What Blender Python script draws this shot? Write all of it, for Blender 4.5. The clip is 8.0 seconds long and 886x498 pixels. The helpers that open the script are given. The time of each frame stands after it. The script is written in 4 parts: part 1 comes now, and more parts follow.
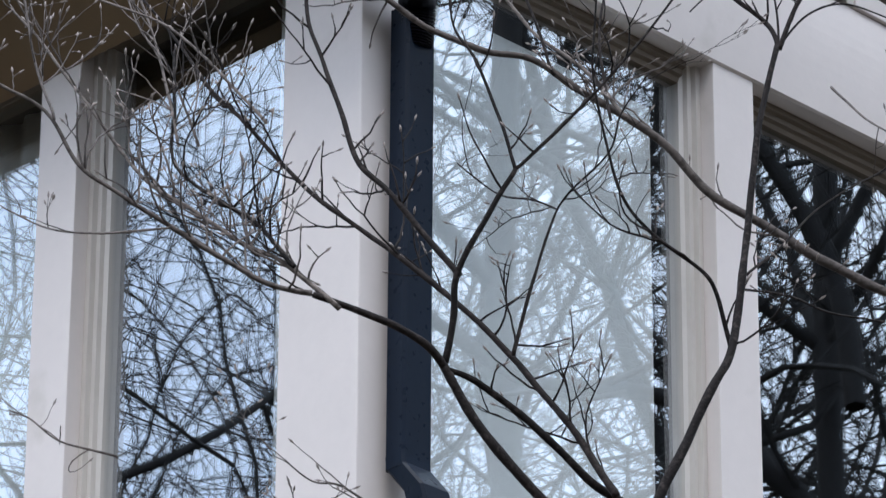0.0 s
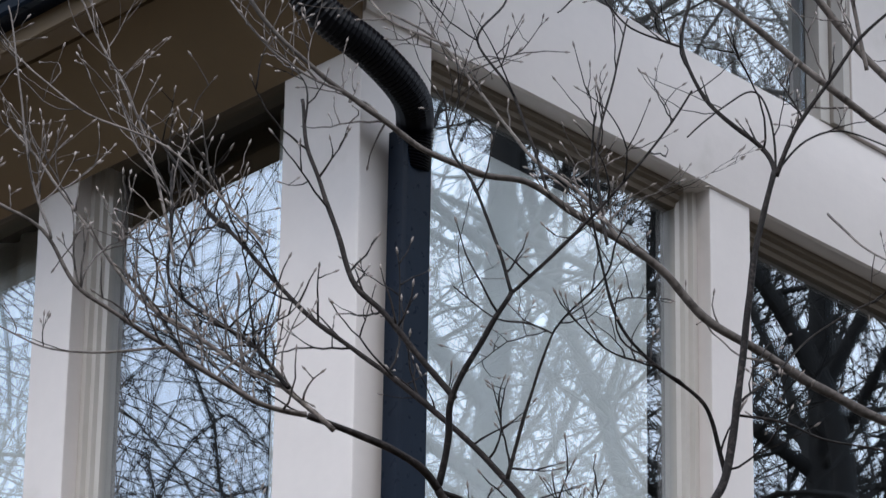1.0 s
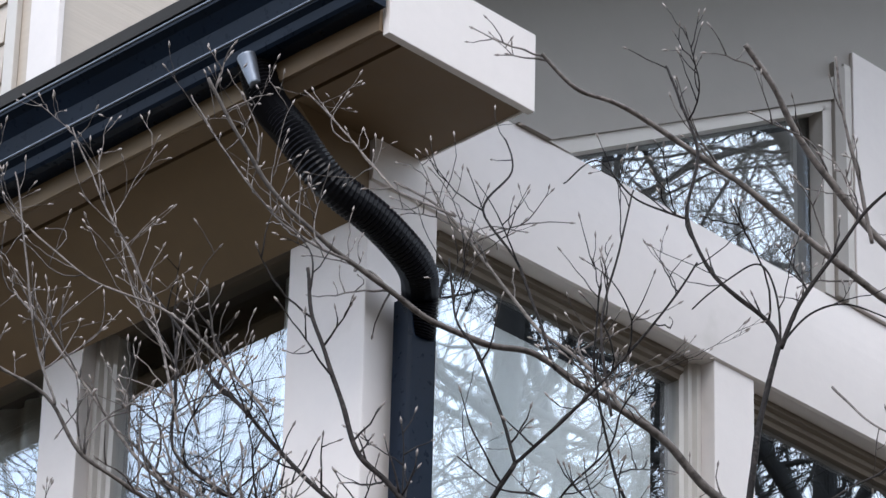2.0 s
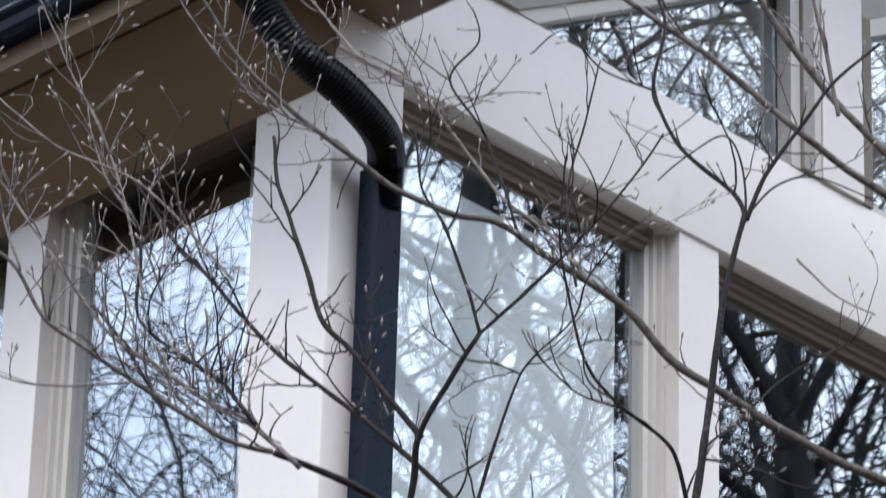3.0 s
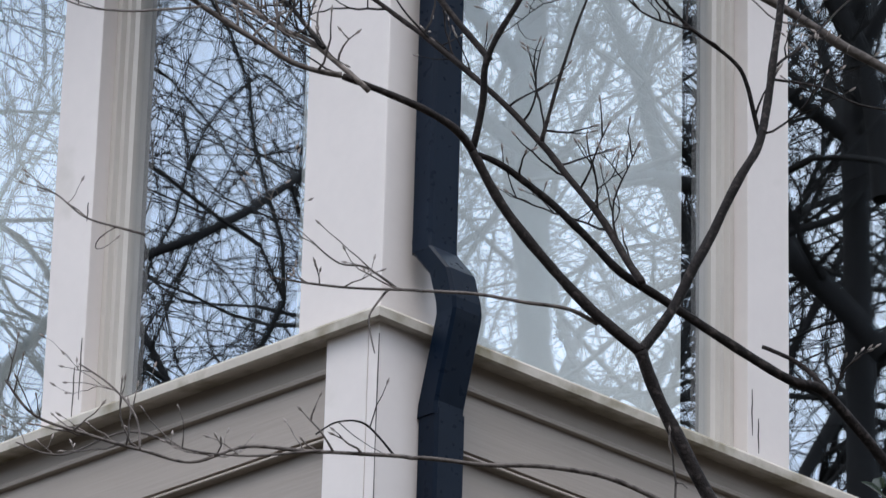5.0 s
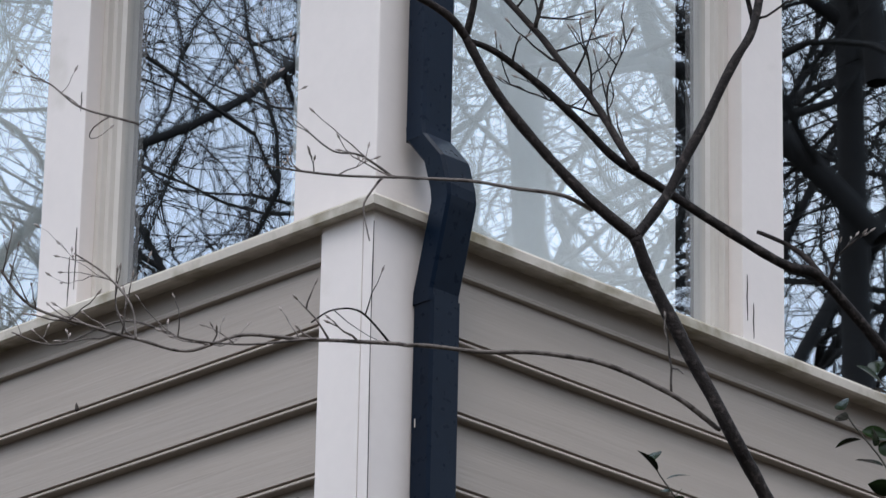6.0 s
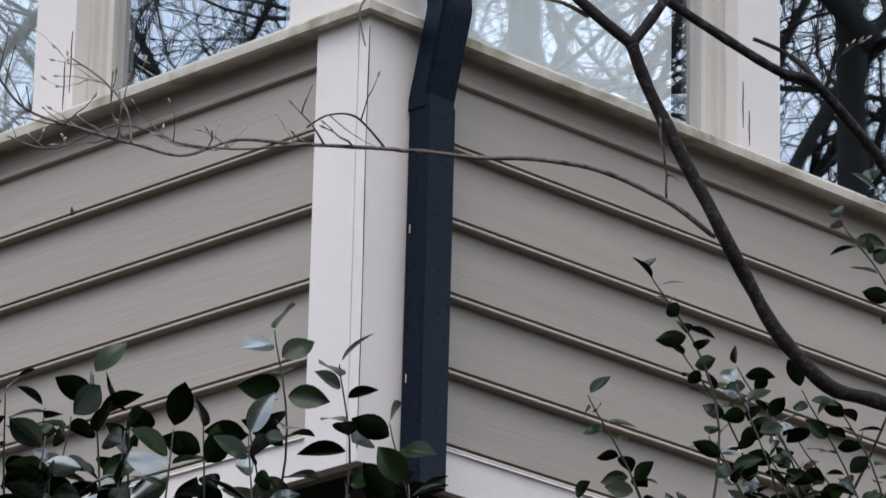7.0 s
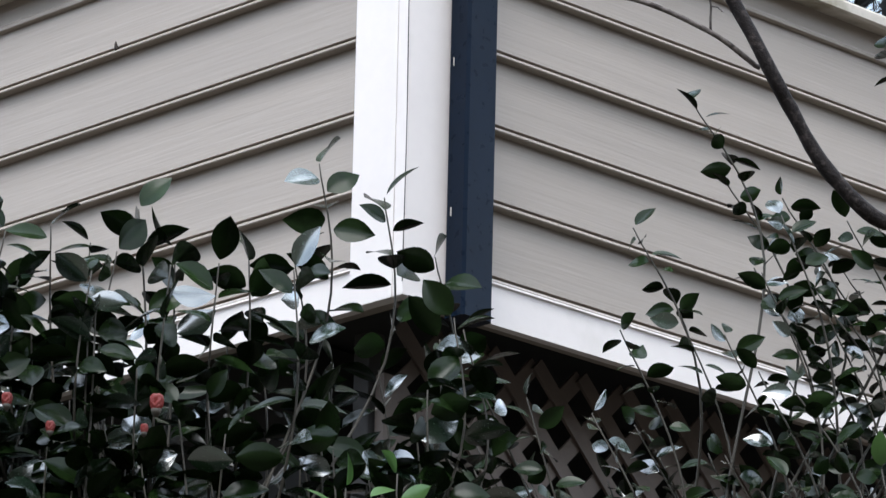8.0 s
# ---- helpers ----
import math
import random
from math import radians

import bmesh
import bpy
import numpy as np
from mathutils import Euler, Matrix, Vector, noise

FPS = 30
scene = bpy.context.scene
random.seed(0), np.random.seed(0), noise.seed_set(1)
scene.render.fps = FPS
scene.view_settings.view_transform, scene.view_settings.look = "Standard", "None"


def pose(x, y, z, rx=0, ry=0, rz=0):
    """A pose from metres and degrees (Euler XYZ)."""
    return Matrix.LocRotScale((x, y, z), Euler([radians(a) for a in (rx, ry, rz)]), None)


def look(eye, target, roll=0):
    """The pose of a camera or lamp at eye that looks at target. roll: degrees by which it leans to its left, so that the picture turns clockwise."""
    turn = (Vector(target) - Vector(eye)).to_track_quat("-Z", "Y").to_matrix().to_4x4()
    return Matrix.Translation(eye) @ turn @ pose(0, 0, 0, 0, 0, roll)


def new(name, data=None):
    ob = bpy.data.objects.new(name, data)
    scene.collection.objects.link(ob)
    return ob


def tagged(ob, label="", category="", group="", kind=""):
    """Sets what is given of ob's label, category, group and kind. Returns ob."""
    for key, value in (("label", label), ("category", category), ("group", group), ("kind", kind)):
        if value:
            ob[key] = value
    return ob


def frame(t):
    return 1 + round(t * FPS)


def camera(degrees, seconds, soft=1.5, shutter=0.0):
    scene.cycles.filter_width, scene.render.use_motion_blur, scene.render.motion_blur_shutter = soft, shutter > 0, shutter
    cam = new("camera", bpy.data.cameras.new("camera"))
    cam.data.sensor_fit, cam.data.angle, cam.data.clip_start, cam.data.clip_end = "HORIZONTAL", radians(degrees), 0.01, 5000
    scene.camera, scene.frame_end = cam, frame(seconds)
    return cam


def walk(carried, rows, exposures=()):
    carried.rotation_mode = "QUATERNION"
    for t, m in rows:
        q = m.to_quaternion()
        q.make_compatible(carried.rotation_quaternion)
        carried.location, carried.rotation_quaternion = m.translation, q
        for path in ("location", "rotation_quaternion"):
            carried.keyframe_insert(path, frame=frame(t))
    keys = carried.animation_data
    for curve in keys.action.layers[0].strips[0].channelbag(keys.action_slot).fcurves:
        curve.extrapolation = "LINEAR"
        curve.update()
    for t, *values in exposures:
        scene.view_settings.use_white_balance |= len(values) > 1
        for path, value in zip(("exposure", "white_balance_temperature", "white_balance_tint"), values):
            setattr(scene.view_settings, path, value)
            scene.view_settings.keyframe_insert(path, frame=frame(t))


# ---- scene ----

# ---------------------------------------------------------------- camera
EYE = (-6.955, -7.290, 1.6)
AIM = 43.651
cam = camera(10.481, 8.0, soft=1.4, shutter=0.2)
ROWS = [
    (0.0, 1.110, 25.829, 0.316), (0.5, 1.133, 26.618, 0.447), (1.0, 1.148, 27.285, 0.908), (1.5, 0.874, 28.378, 1.295),
    (1.7, 0.861, 28.777, 1.434), (2.2, 1.140, 29.450, 1.470), (2.8, 1.486, 28.754, 1.510), (3.0, 1.546, 27.759, 1.649), (3.5, 1.315, 26.430, 1.831),
    (4.0, 0.998, 25.422, 1.831), (4.5, 0.797, 24.450, 1.769), (4.7, 0.769, 23.923, 1.680), (5.8, 0.897, 22.186, 1.270),
    (6.0, 0.888, 21.927, 1.127), (6.5, 0.908, 20.782, 0.701), (7.0, 1.000, 19.624, 1.364), (7.5, 0.574, 18.428, 1.110),
    (8.0, 0.487, 17.631, 1.220),
]
EXPOSURES = [(0.0, 0.06, 6160, 10), (1.0, 0.00, 6320, 10), (1.5, 0.27, 6370, 10), (3.0, 0.48, 6270, 10), (3.5, 0.26, 6220, 10), (4.5, -0.01, 6270, 10), (6.0, -0.03, 6310, 10), (6.5, -0.07, 6350, 10), (7.0, 0.03, 6400, 10), (7.5, 0.45, 6300, 9), (8.0, 0.72, 6250, 8)]
walk(cam, [(t, pose(*EYE, 0, 0, -(AIM + yaw)) @ pose(0, 0, 0, 90 + pitch) @ pose(0, 0, 0, 0, 0, roll)) for t, yaw, pitch, roll in ROWS], EXPOSURES)

# ---------------------------------------------------------------- light
SUN_EL, SUN_AZ = 56, 236
SKY_GAIN, CLOUD = 0.28, (2.75, 2.92, 3.15, 1)
world = bpy.data.worlds.new("sky")
scene.world = world
world.use_nodes = True
wn, wl = world.node_tree.nodes, world.node_tree.links
sky = wn.new("ShaderNodeTexSky")
sky.sky_type = "NISHITA"
sky.sun_disc = False
sky.sun_elevation, sky.sun_rotation = radians(SUN_EL), radians(SUN_AZ)
# thin broken cloud over the clear sky
cloud_at, cloud, cover = wn.new("ShaderNodeTexCoord"), wn.new("ShaderNodeTexNoise"), wn.new("ShaderNodeMapRange")
cloud.inputs["Scale"].default_value, cloud.inputs["Detail"].default_value = 2.6, 7.0
cover.inputs["From Min"].default_value, cover.inputs["From Max"].default_value = 0.40, 0.66
cover.inputs["To Min"].default_value, cover.inputs["To Max"].default_value = 0.28, 0.82
gain, veil = wn.new("ShaderNodeVectorMath"), wn.new("ShaderNodeMix")
gain.operation, veil.data_type = "SCALE", "RGBA"
gain.inputs["Scale"].default_value = SKY_GAIN
veil.inputs[7].default_value = CLOUD
wl.new(cloud_at.outputs["Generated"], cloud.inputs["Vector"])
wl.new(cloud.outputs["Fac"], cover.inputs["Value"])
wl.new(sky.outputs[0], gain.inputs[0])
wl.new(gain.outputs[0], veil.inputs[6])
wl.new(cover.outputs[0], veil.inputs["Factor"])
wl.new(veil.outputs[2], wn["Background"].inputs["Color"])
wn["Background"].inputs["Strength"].default_value = 1.0
sun = new("sun", bpy.data.lights.new("sun", "SUN"))
sun.data.energy, sun.data.angle, sun.data.color = 1.5, radians(28), (1.0, 0.98, 0.95)
sun.matrix_world = look((0, 0, 0), (-math.sin(radians(SUN_AZ)), -math.cos(radians(SUN_AZ)), -math.tan(radians(SUN_EL))))


# ---------------------------------------------------------------- materials
def material(name, base, rough=0.6, metal=0.0, vary=0.12, scale=6.0, bump=0.0, bump_scale=80.0, stretch=(1, 1, 1), per_object=0.0, specular=0.5, stain=None, stain_at=(0.55, 0.75), stain_scale=3.0):
    """Principled surface with coarse and fine variation, fine relief and, if given, stains of another colour."""
    m = bpy.data.materials.new(name)
    m.use_nodes = True
    n, l = m.node_tree.nodes, m.node_tree.links
    b = n["Principled BSDF"]
    b.inputs["Metallic"].default_value = metal
    b.inputs["Specular IOR Level"].default_value = specular
    tc = n.new("ShaderNodeTexCoord")
    mp = n.new("ShaderNodeMapping")
    mp.inputs["Scale"].default_value = stretch
    info = n.new("ShaderNodeObjectInfo")
    add = n.new("ShaderNodeVectorMath")
    l.new(tc.outputs["Object"], add.inputs[0])
    l.new(info.outputs["Location"], add.inputs[1])
    l.new(add.outputs[0], mp.inputs["Vector"])

    def field(s, detail=6.0):
        t = n.new("ShaderNodeTexNoise")
        t.inputs["Scale"].default_value, t.inputs["Detail"].default_value = s, detail
        l.new(mp.outputs[0], t.inputs["Vector"])
        return t.outputs["Fac"]

    coarse, fine = field(scale), field(scale * 12)
    both = n.new("ShaderNodeMath")
    both.operation = "MULTIPLY_ADD"
    l.new(coarse, both.inputs[0])
    both.inputs[1].default_value = 0.7
    half = n.new("ShaderNodeMath")
    half.operation = "MULTIPLY"
    l.new(fine, half.inputs[0])
    half.inputs[1].default_value = 0.3
    l.new(half.outputs[0], both.inputs[2])
    ramp = n.new("ShaderNodeMapRange")
    ramp.inputs["From Min"].default_value, ramp.inputs["From Max"].default_value = 0.3, 0.7
    ramp.inputs["To Min"].default_value, ramp.inputs["To Max"].default_value = 1 - vary, 1 + vary
    l.new(both.outputs[0], ramp.inputs["Value"])
    value = ramp.outputs[0]
    if per_object:
        pr = n.new("ShaderNodeMapRange")
        pr.inputs["To Min"].default_value, pr.inputs["To Max"].default_value = 1 - per_object, 1 + per_object
        l.new(info.outputs["Random"], pr.inputs["Value"])
        mul = n.new("ShaderNodeMath")
        mul.operation = "MULTIPLY"
        l.new(value, mul.inputs[0])
        l.new(pr.outputs[0], mul.inputs[1])
        value = mul.outputs[0]
    col = n.new("ShaderNodeVectorMath")
    col.operation = "SCALE"
    col.inputs[0].default_value = base
    l.new(value, col.inputs["Scale"])
    out = col.outputs[0]
    if stain:
        sm = n.new("ShaderNodeMapRange")
        sm.inputs["From Min"].default_value, sm.inputs["From Max"].default_value = stain_at
        l.new(field(stain_scale, 9.0), sm.inputs["Value"])
        mix = n.new("ShaderNodeMix")
        mix.data_type = "RGBA"
        l.new(sm.outputs[0], mix.inputs["Factor"])
        l.new(out, mix.inputs[6])
        mix.inputs[7].default_value = (*stain, 1)
        out = mix.outputs[2]
    l.new(out, b.inputs["Base Color"])
    rr = n.new("ShaderNodeMapRange")
    rr.inputs["To Min"].default_value, rr.inputs["To Max"].default_value = max(0.02, rough - 0.1), min(1, rough + 0.1)
    l.new(fine, rr.inputs["Value"])
    l.new(rr.outputs[0], b.inputs["Roughness"])
    if bump:
        bp = n.new("ShaderNodeBump")
        bp.inputs["Strength"].default_value, bp.inputs["Distance"].default_value = bump, 0.004
        l.new(field(bump_scale), bp.inputs["Height"])
        l.new(bp.outputs[0], b.inputs["Normal"])
    return m


def glass_material(name, gloss):
    """Coated window glass: a sharp mirror that grows towards grazing angles over a clear pane."""
    m = bpy.data.materials.new(name)
    m.use_nodes = True
    n, l = m.node_tree.nodes, m.node_tree.links
    n.remove(n["Principled BSDF"])
    clear, mirror, mix = n.new("ShaderNodeBsdfTransparent"), n.new("ShaderNodeBsdfGlossy"), n.new("ShaderNodeMixShader")
    clear.inputs["Color"].default_value = (0.985, 0.99, 0.985, 1)
    mirror.inputs["Color"].default_value = (0.86, 0.93, 1.0, 1)
    mirror.inputs["Roughness"].default_value = 0.0
    fr, gain = n.new("ShaderNodeLayerWeight"), n.new("ShaderNodeMath")
    fr.inputs["Blend"].default_value = 0.5
    gain.operation, gain.use_clamp = "MULTIPLY_ADD", True
    gain.inputs[1].default_value, gain.inputs[2].default_value = 0.16, gloss
    l.new(fr.outputs["Facing"], gain.inputs[0])
    # slight waviness of the panes
    tc, no, bp = n.new("ShaderNodeTexCoord"), n.new("ShaderNodeTexNoise"), n.new("ShaderNodeBump")
    no.inputs["Scale"].default_value, no.inputs["Detail"].default_value = 2.2, 1.0
    bp.inputs["Strength"].default_value, bp.inputs["Distance"].default_value = 0.025, 0.004
    l.new(tc.outputs["Object"], no.inputs["Vector"])
    l.new(no.outputs["Fac"], bp.inputs["Height"])
    l.new(bp.outputs[0], mirror.inputs["Normal"])
    l.new(gain.outputs[0], mix.inputs[0])
    l.new(clear.outputs[0], mix.inputs[1])
    l.new(mirror.outputs[0], mix.inputs[2])
    l.new(mix.outputs[0], n["Material Output"].inputs["Surface"])
    return m


SIDING = material("taupe_siding_paint", (0.285, 0.241, 0.203), 0.5, vary=0.07, scale=1.2, bump=0.32, bump_scale=4.5, stretch=(1, 1, 26), per_object=0.04)
TRIM = material("cream_trim_paint", (0.69, 0.628, 0.592), 0.5, vary=0.05, scale=2.5, bump=0.08, bump_scale=60, stain=(0.50, 0.46, 0.40), stain_at=(0.62, 0.8))
SILLPAINT = material("weathered_sill_paint", (0.50, 0.45, 0.385), 0.6, vary=0.12, scale=5, bump=0.1, stain=(0.17, 0.14, 0.07), stain_at=(0.46, 0.72), stain_scale=9)
# beige, darkened to include the shade of the roof overhang
GABLE = material("beige_paint_with_rake_shade", (0.275, 0.247, 0.22), 0.6, vary=0.07, scale=2, bump=0.1, bump_scale=30)
SASH = material("sash_paint", (0.52, 0.48, 0.435), 0.5, vary=0.06, scale=4)
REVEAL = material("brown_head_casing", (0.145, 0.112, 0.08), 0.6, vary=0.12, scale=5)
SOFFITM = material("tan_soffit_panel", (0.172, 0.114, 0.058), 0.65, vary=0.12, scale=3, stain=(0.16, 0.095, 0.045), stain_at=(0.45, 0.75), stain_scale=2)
METAL = material("navy_aluminium", (0.0035, 0.0085, 0.0185), 0.3, vary=0.25, scale=4, bump=0.04, specular=0.12)
# bare metal of the outlet sleeve, and the colour of the gutter's highlight lines
BRIGHTMETAL = material("bare_metal_and_lip_glint", (0.20, 0.22, 0.26), 0.4, metal=0.6, vary=0.2, scale=12)
BLACKRUB = material("black_corrugated_plastic", (0.003, 0.003, 0.005), 0.38, vary=0.2, scale=8, specular=0.16)
GLASS = glass_material("window_glass", 0.185)
SHADE = material("sheer_shade", (0.87, 0.89, 0.88), 0.8, vary=0.05, scale=3)
DRAPE = material("grey_green_curtain", (0.78, 0.80, 0.78), 0.9, vary=0.1, scale=4)
# near black: the dimness indoors and under the house is in the colour
DARK = material("near_black_shade", (0.012, 0.011, 0.010), 0.9, vary=0.15, scale=1)
BARK = material("grey_brown_bark", (0.017, 0.013, 0.012), 0.7, vary=0.4, scale=30, per_object=0.4, bump=0.8, bump_scale=160, stain=(0.07, 0.056, 0.051), stain_at=(0.52, 0.80), stain_scale=70, specular=0.16)
# lighter copy of the bark: skylight on these limbs put into the colour
LITBARK = material("sky_lit_bark", (0.155, 0.131, 0.118), 0.8, vary=0.35, scale=14, per_object=0.3, bump=0.6, bump_scale=110, stain=(0.045, 0.036, 0.032), stain_at=(0.48, 0.70), stain_scale=60, specular=0.3)
BUD = material("pale_bud_scales", (0.27, 0.225, 0.20), 0.6, vary=0.3, scale=60)
FARBARK = material("dark_tree_bark", (0.022, 0.020, 0.019), 0.9, vary=0.3, scale=3)
LEAF = material("camellia_leaf", (0.0085, 0.0175, 0.0045), 0.22, vary=0.4, scale=20, per_object=0.4, specular=0.13)
WAXY = material("waxy_camellia_leaf", (0.010, 0.024, 0.012), 0.24, vary=0.4, scale=20, per_object=0.4, specular=1.0)
WAXY.node_tree.nodes["Principled BSDF"].inputs["Coat Weight"].default_value = 1.0
WAXY.node_tree.nodes["Principled BSDF"].inputs["Coat IOR"].default_value = 1.9
WAXY.node_tree.nodes["Principled BSDF"].inputs["Coat Roughness"].default_value = 0.18
SOIL = material("leaf_litter_ground", (0.05, 0.042, 0.03), 0.95, vary=0.4, scale=1.5, bump=0.5, bump_scale=30)
LATTICE = material("brown_lattice_wood", (0.12, 0.092, 0.077), 0.75, vary=0.2, scale=8, stretch=(1, 1, 1))


# ---------------------------------------------------------------- builders
def part(name, bm, mat, parent=None, label="", smooth=False):
    me = bpy.data.meshes.new(name)
    bmesh.ops.recalc_face_normals(bm, faces=bm.faces)
    bm.to_mesh(me)
    bm.free()
    me.materials.append(mat)
    if smooth:
        for p in me.polygons:
            p.use_smooth = True
    ob = new(name, me)
    if parent:
        ob.parent = parent
    if label:
        ob["label"] = label
    return ob


def box(x0, y0, z0, x1, y1, z1, bevel=0.0, bm=None):
    bm = bm or bmesh.new()
    r = bmesh.ops.create_cube(bm, size=1.0, matrix=Matrix.Translation(((x0 + x1) / 2, (y0 + y1) / 2, (z0 + z1) / 2)) @ Matrix.Diagonal((x1 - x0, y1 - y0, z1 - z0, 1)))
    if bevel:
        es = list({e for v in r["verts"] for e in v.link_edges})
        bmesh.ops.bevel(bm, geom=es, offset=bevel, segments=2, affect="EDGES", profile=0.6)
    return bm


def extrude_profile(profile, a, b, place):
    """A prism: profile points (d, z) swept from a to b; place(s, d, z) gives the corner."""
    bm = bmesh.new()
    ends = [[bm.verts.new(place(s, d, z)) for d, z in profile] for s in (a, b)]
    k = len(profile)
    for i in range(k):
        bm.faces.new((ends[0][i], ends[0][(i + 1) % k], ends[1][(i + 1) % k], ends[1][i]))
    bm.faces.new(ends[0])
    bm.faces.new(ends[1][::-1])
    return bm


def west(s, d, z):
    """On the wall x = 0: s along it from the corner, d out of it."""
    return Vector((-d, s, z))


def south(s, d, z):
    return Vector((s, -d, z))


def tube(bm, pts, radii, sides=6):
    """A tapered round tube along pts."""
    rings, up = [], Vector((0.31, 0.17, 0.93)).normalized()
    for i, p in enumerate(pts):
        d = (pts[min(i + 1, len(pts) - 1)] - pts[max(i - 1, 0)]).normalized()
        u = d.cross(up)
        u = u.normalized() if u.length > 1e-3 else d.orthogonal().normalized()
        v = d.cross(u)
        rings.append([bm.verts.new(p + (u * math.cos(k * math.tau / sides) + v * math.sin(k * math.tau / sides)) * radii[i]) for k in range(sides)])
    for a, b in zip(rings, rings[1:]):
        for k in range(sides):
            bm.faces.new((a[k], a[(k + 1) % sides], b[(k + 1) % sides], b[k]))
    bm.faces.new(rings[0][::-1])
    bm.faces.new(rings[-1])


def group_empty(name, at=(0, 0, 0), label="", category="", group="", kind=""):
    e = new(name)
    e.location = at
    e.empty_display_size = 0.1
    return tagged(e, label, category, group, kind)


# ---------------------------------------------------------------- ground
bm = bmesh.new()
GRID = [-900, -300, -150, -100, -75, -60, -48, -38, -30] + [i * 2.0 for i in range(-12, 13)] + [30, 38, 48, 60, 75, 100, 150, 300, 900]


def ground_z(x, y):
    along = (x * 0.69 + y * 0.72)
    rise = max(0.0, min(1.0, (along + 9.0) / 8.0))
    # unseen hills added to block low sky light, highest opposite the house corner
    far = max(0.0, min(1.0, (math.hypot(x, y) - 18.0) / 42.0))
    across = max(0.0, -along / max(1.0, math.hypot(x, y)))
    sky_block_hill = (9.0 + 26.0 * across ** 1.5) * far * far * (3 - 2 * far)
    return sky_block_hill + 2.5 * rise * rise * (3 - 2 * rise) + 0.05 * noise.noise((x * 0.3, y * 0.3, 0))


rows_ = [[bm.verts.new((x, y, ground_z(x, y))) for x in GRID] for y in GRID]
for j in range(len(GRID) - 1):
    for i in range(len(GRID) - 1):
        bm.faces.new((rows_[j][i], rows_[j][i + 1], rows_[j + 1][i + 1], rows_[j + 1][i]))
ground = tagged(part("ground", bm, SOIL, smooth=True), "brown leaf-littered bank rising to the house", "ground", kind="structure")

# ---------------------------------------------------------------- house walls
Z_SKIRT0, Z_SKIRT1, BOARD, Z_SILL, Z_HEAD, Z_SOFFIT = 4.681, 4.783, 0.178, 5.74, 7.438, 7.55
LEN = 6.0
HOUSE = 6.0


def wall_body(name, place, label):
    """One wall of the bay: core below the sill, band above the windows, with its boards added further down."""
    w = group_empty(name, (0, 0, 0), label, "wall", kind="structure")
    lo, hi = place(0.03, -0.14, Z_SKIRT0 + 0.05), place(LEN, -0.002, Z_SILL)
    part("core", box(min(lo.x, hi.x), min(lo.y, hi.y), lo.z, max(lo.x, hi.x), max(lo.y, hi.y), hi.z), SIDING, w)
    return w


wall_west = wall_body("wall_west", west, "taupe beaded lap siding below a window band")
wall_south = wall_body("wall_south", south, "taupe beaded lap siding below windows and gable")

for w, place in ((wall_west, west), (wall_south, south)):
    part("skirt_board", extrude_profile([(-0.002, Z_SKIRT0), (0.022, Z_SKIRT0), (0.022, Z_SKIRT1 - 0.012), (0.029, Z_SKIRT1 - 0.01), (0.026, Z_SKIRT1), (-0.002, Z_SKIRT1 + 0.004)], 0.134, LEN, place), TRIM, w, "cream painted skirt board")
    # frieze under the sill, a shallow ogee
    part("frieze", extrude_profile([(-0.002, 5.654), (0.013, 5.654), (0.019, 5.657), (0.020, 5.664), (0.015, 5.671), (0.006, 5.675), (0.004, 5.735), (-0.002, 5.735)], 0.134, LEN, place), SIDING, w)

# the corner boards
cb = group_empty("corner_board", (0, 0, 0), "cream painted corner boards with an open joint", "corner board", kind="structure")
part("board", box(-0.037, -0.002, Z_SKIRT0, -0.003, 0.133, Z_SILL, 0.002), TRIM, cb)
part("board", box(-0.037, -0.037, Z_SKIRT0, 0.150, -0.0045, Z_SILL, 0.002), TRIM, cb)

# the sill: one moulded board round the corner
SILL_P = [(-0.06, 5.742), (0.056, 5.724), (0.064, 5.728), (0.065, 5.749), (0.058, 5.757), (-0.06, 5.778)]
sill = group_empty("window_sill_board", (0, 0, 0), "weathered cream sill with green algae stains", "sill", kind="structure")
for place in (west, south):
    bm = bmesh.new()
    a = [bm.verts.new(place(-d, d, z)) for d, z in SILL_P]
    b = [bm.verts.new(place(LEN, d, z)) for d, z in SILL_P]
    k = len(SILL_P)
    for i in range(k):
        bm.faces.new((a[i], a[(i + 1) % k], b[(i + 1) % k], b[i]))
    bm.faces.new(b)
    part("sill", bm, SILLPAINT, sill)

# posts between the windows
posts = [(west, 1.03, 1.178), (west, 1.86, 2.01), (west, 2.7, 2.85), (west, 3.45, 3.6), (south, 1.246, 1.40), (south, 2.40, 2.55), (south, 3.45, 3.6)]
POST_TOP = Z_HEAD
for place, a, b in posts:
    lo, hi = place(a, -0.13, 5.772), place(b, 0.0, POST_TOP)
    p = part("window_post", box(min(lo.x, hi.x), min(lo.y, hi.y), lo.z, max(lo.x, hi.x), max(lo.y, hi.y), hi.z, 0.003), TRIM)
    tagged(p, "cream painted post between two windows", "post", "window posts", "structure")
p = part("corner_post", box(0.0, 0.0, 5.772, 0.235, 0.27, Z_SOFFIT - 0.001, 0.004), TRIM)
tagged(p, "broad cream painted corner post", "post", kind="structure")

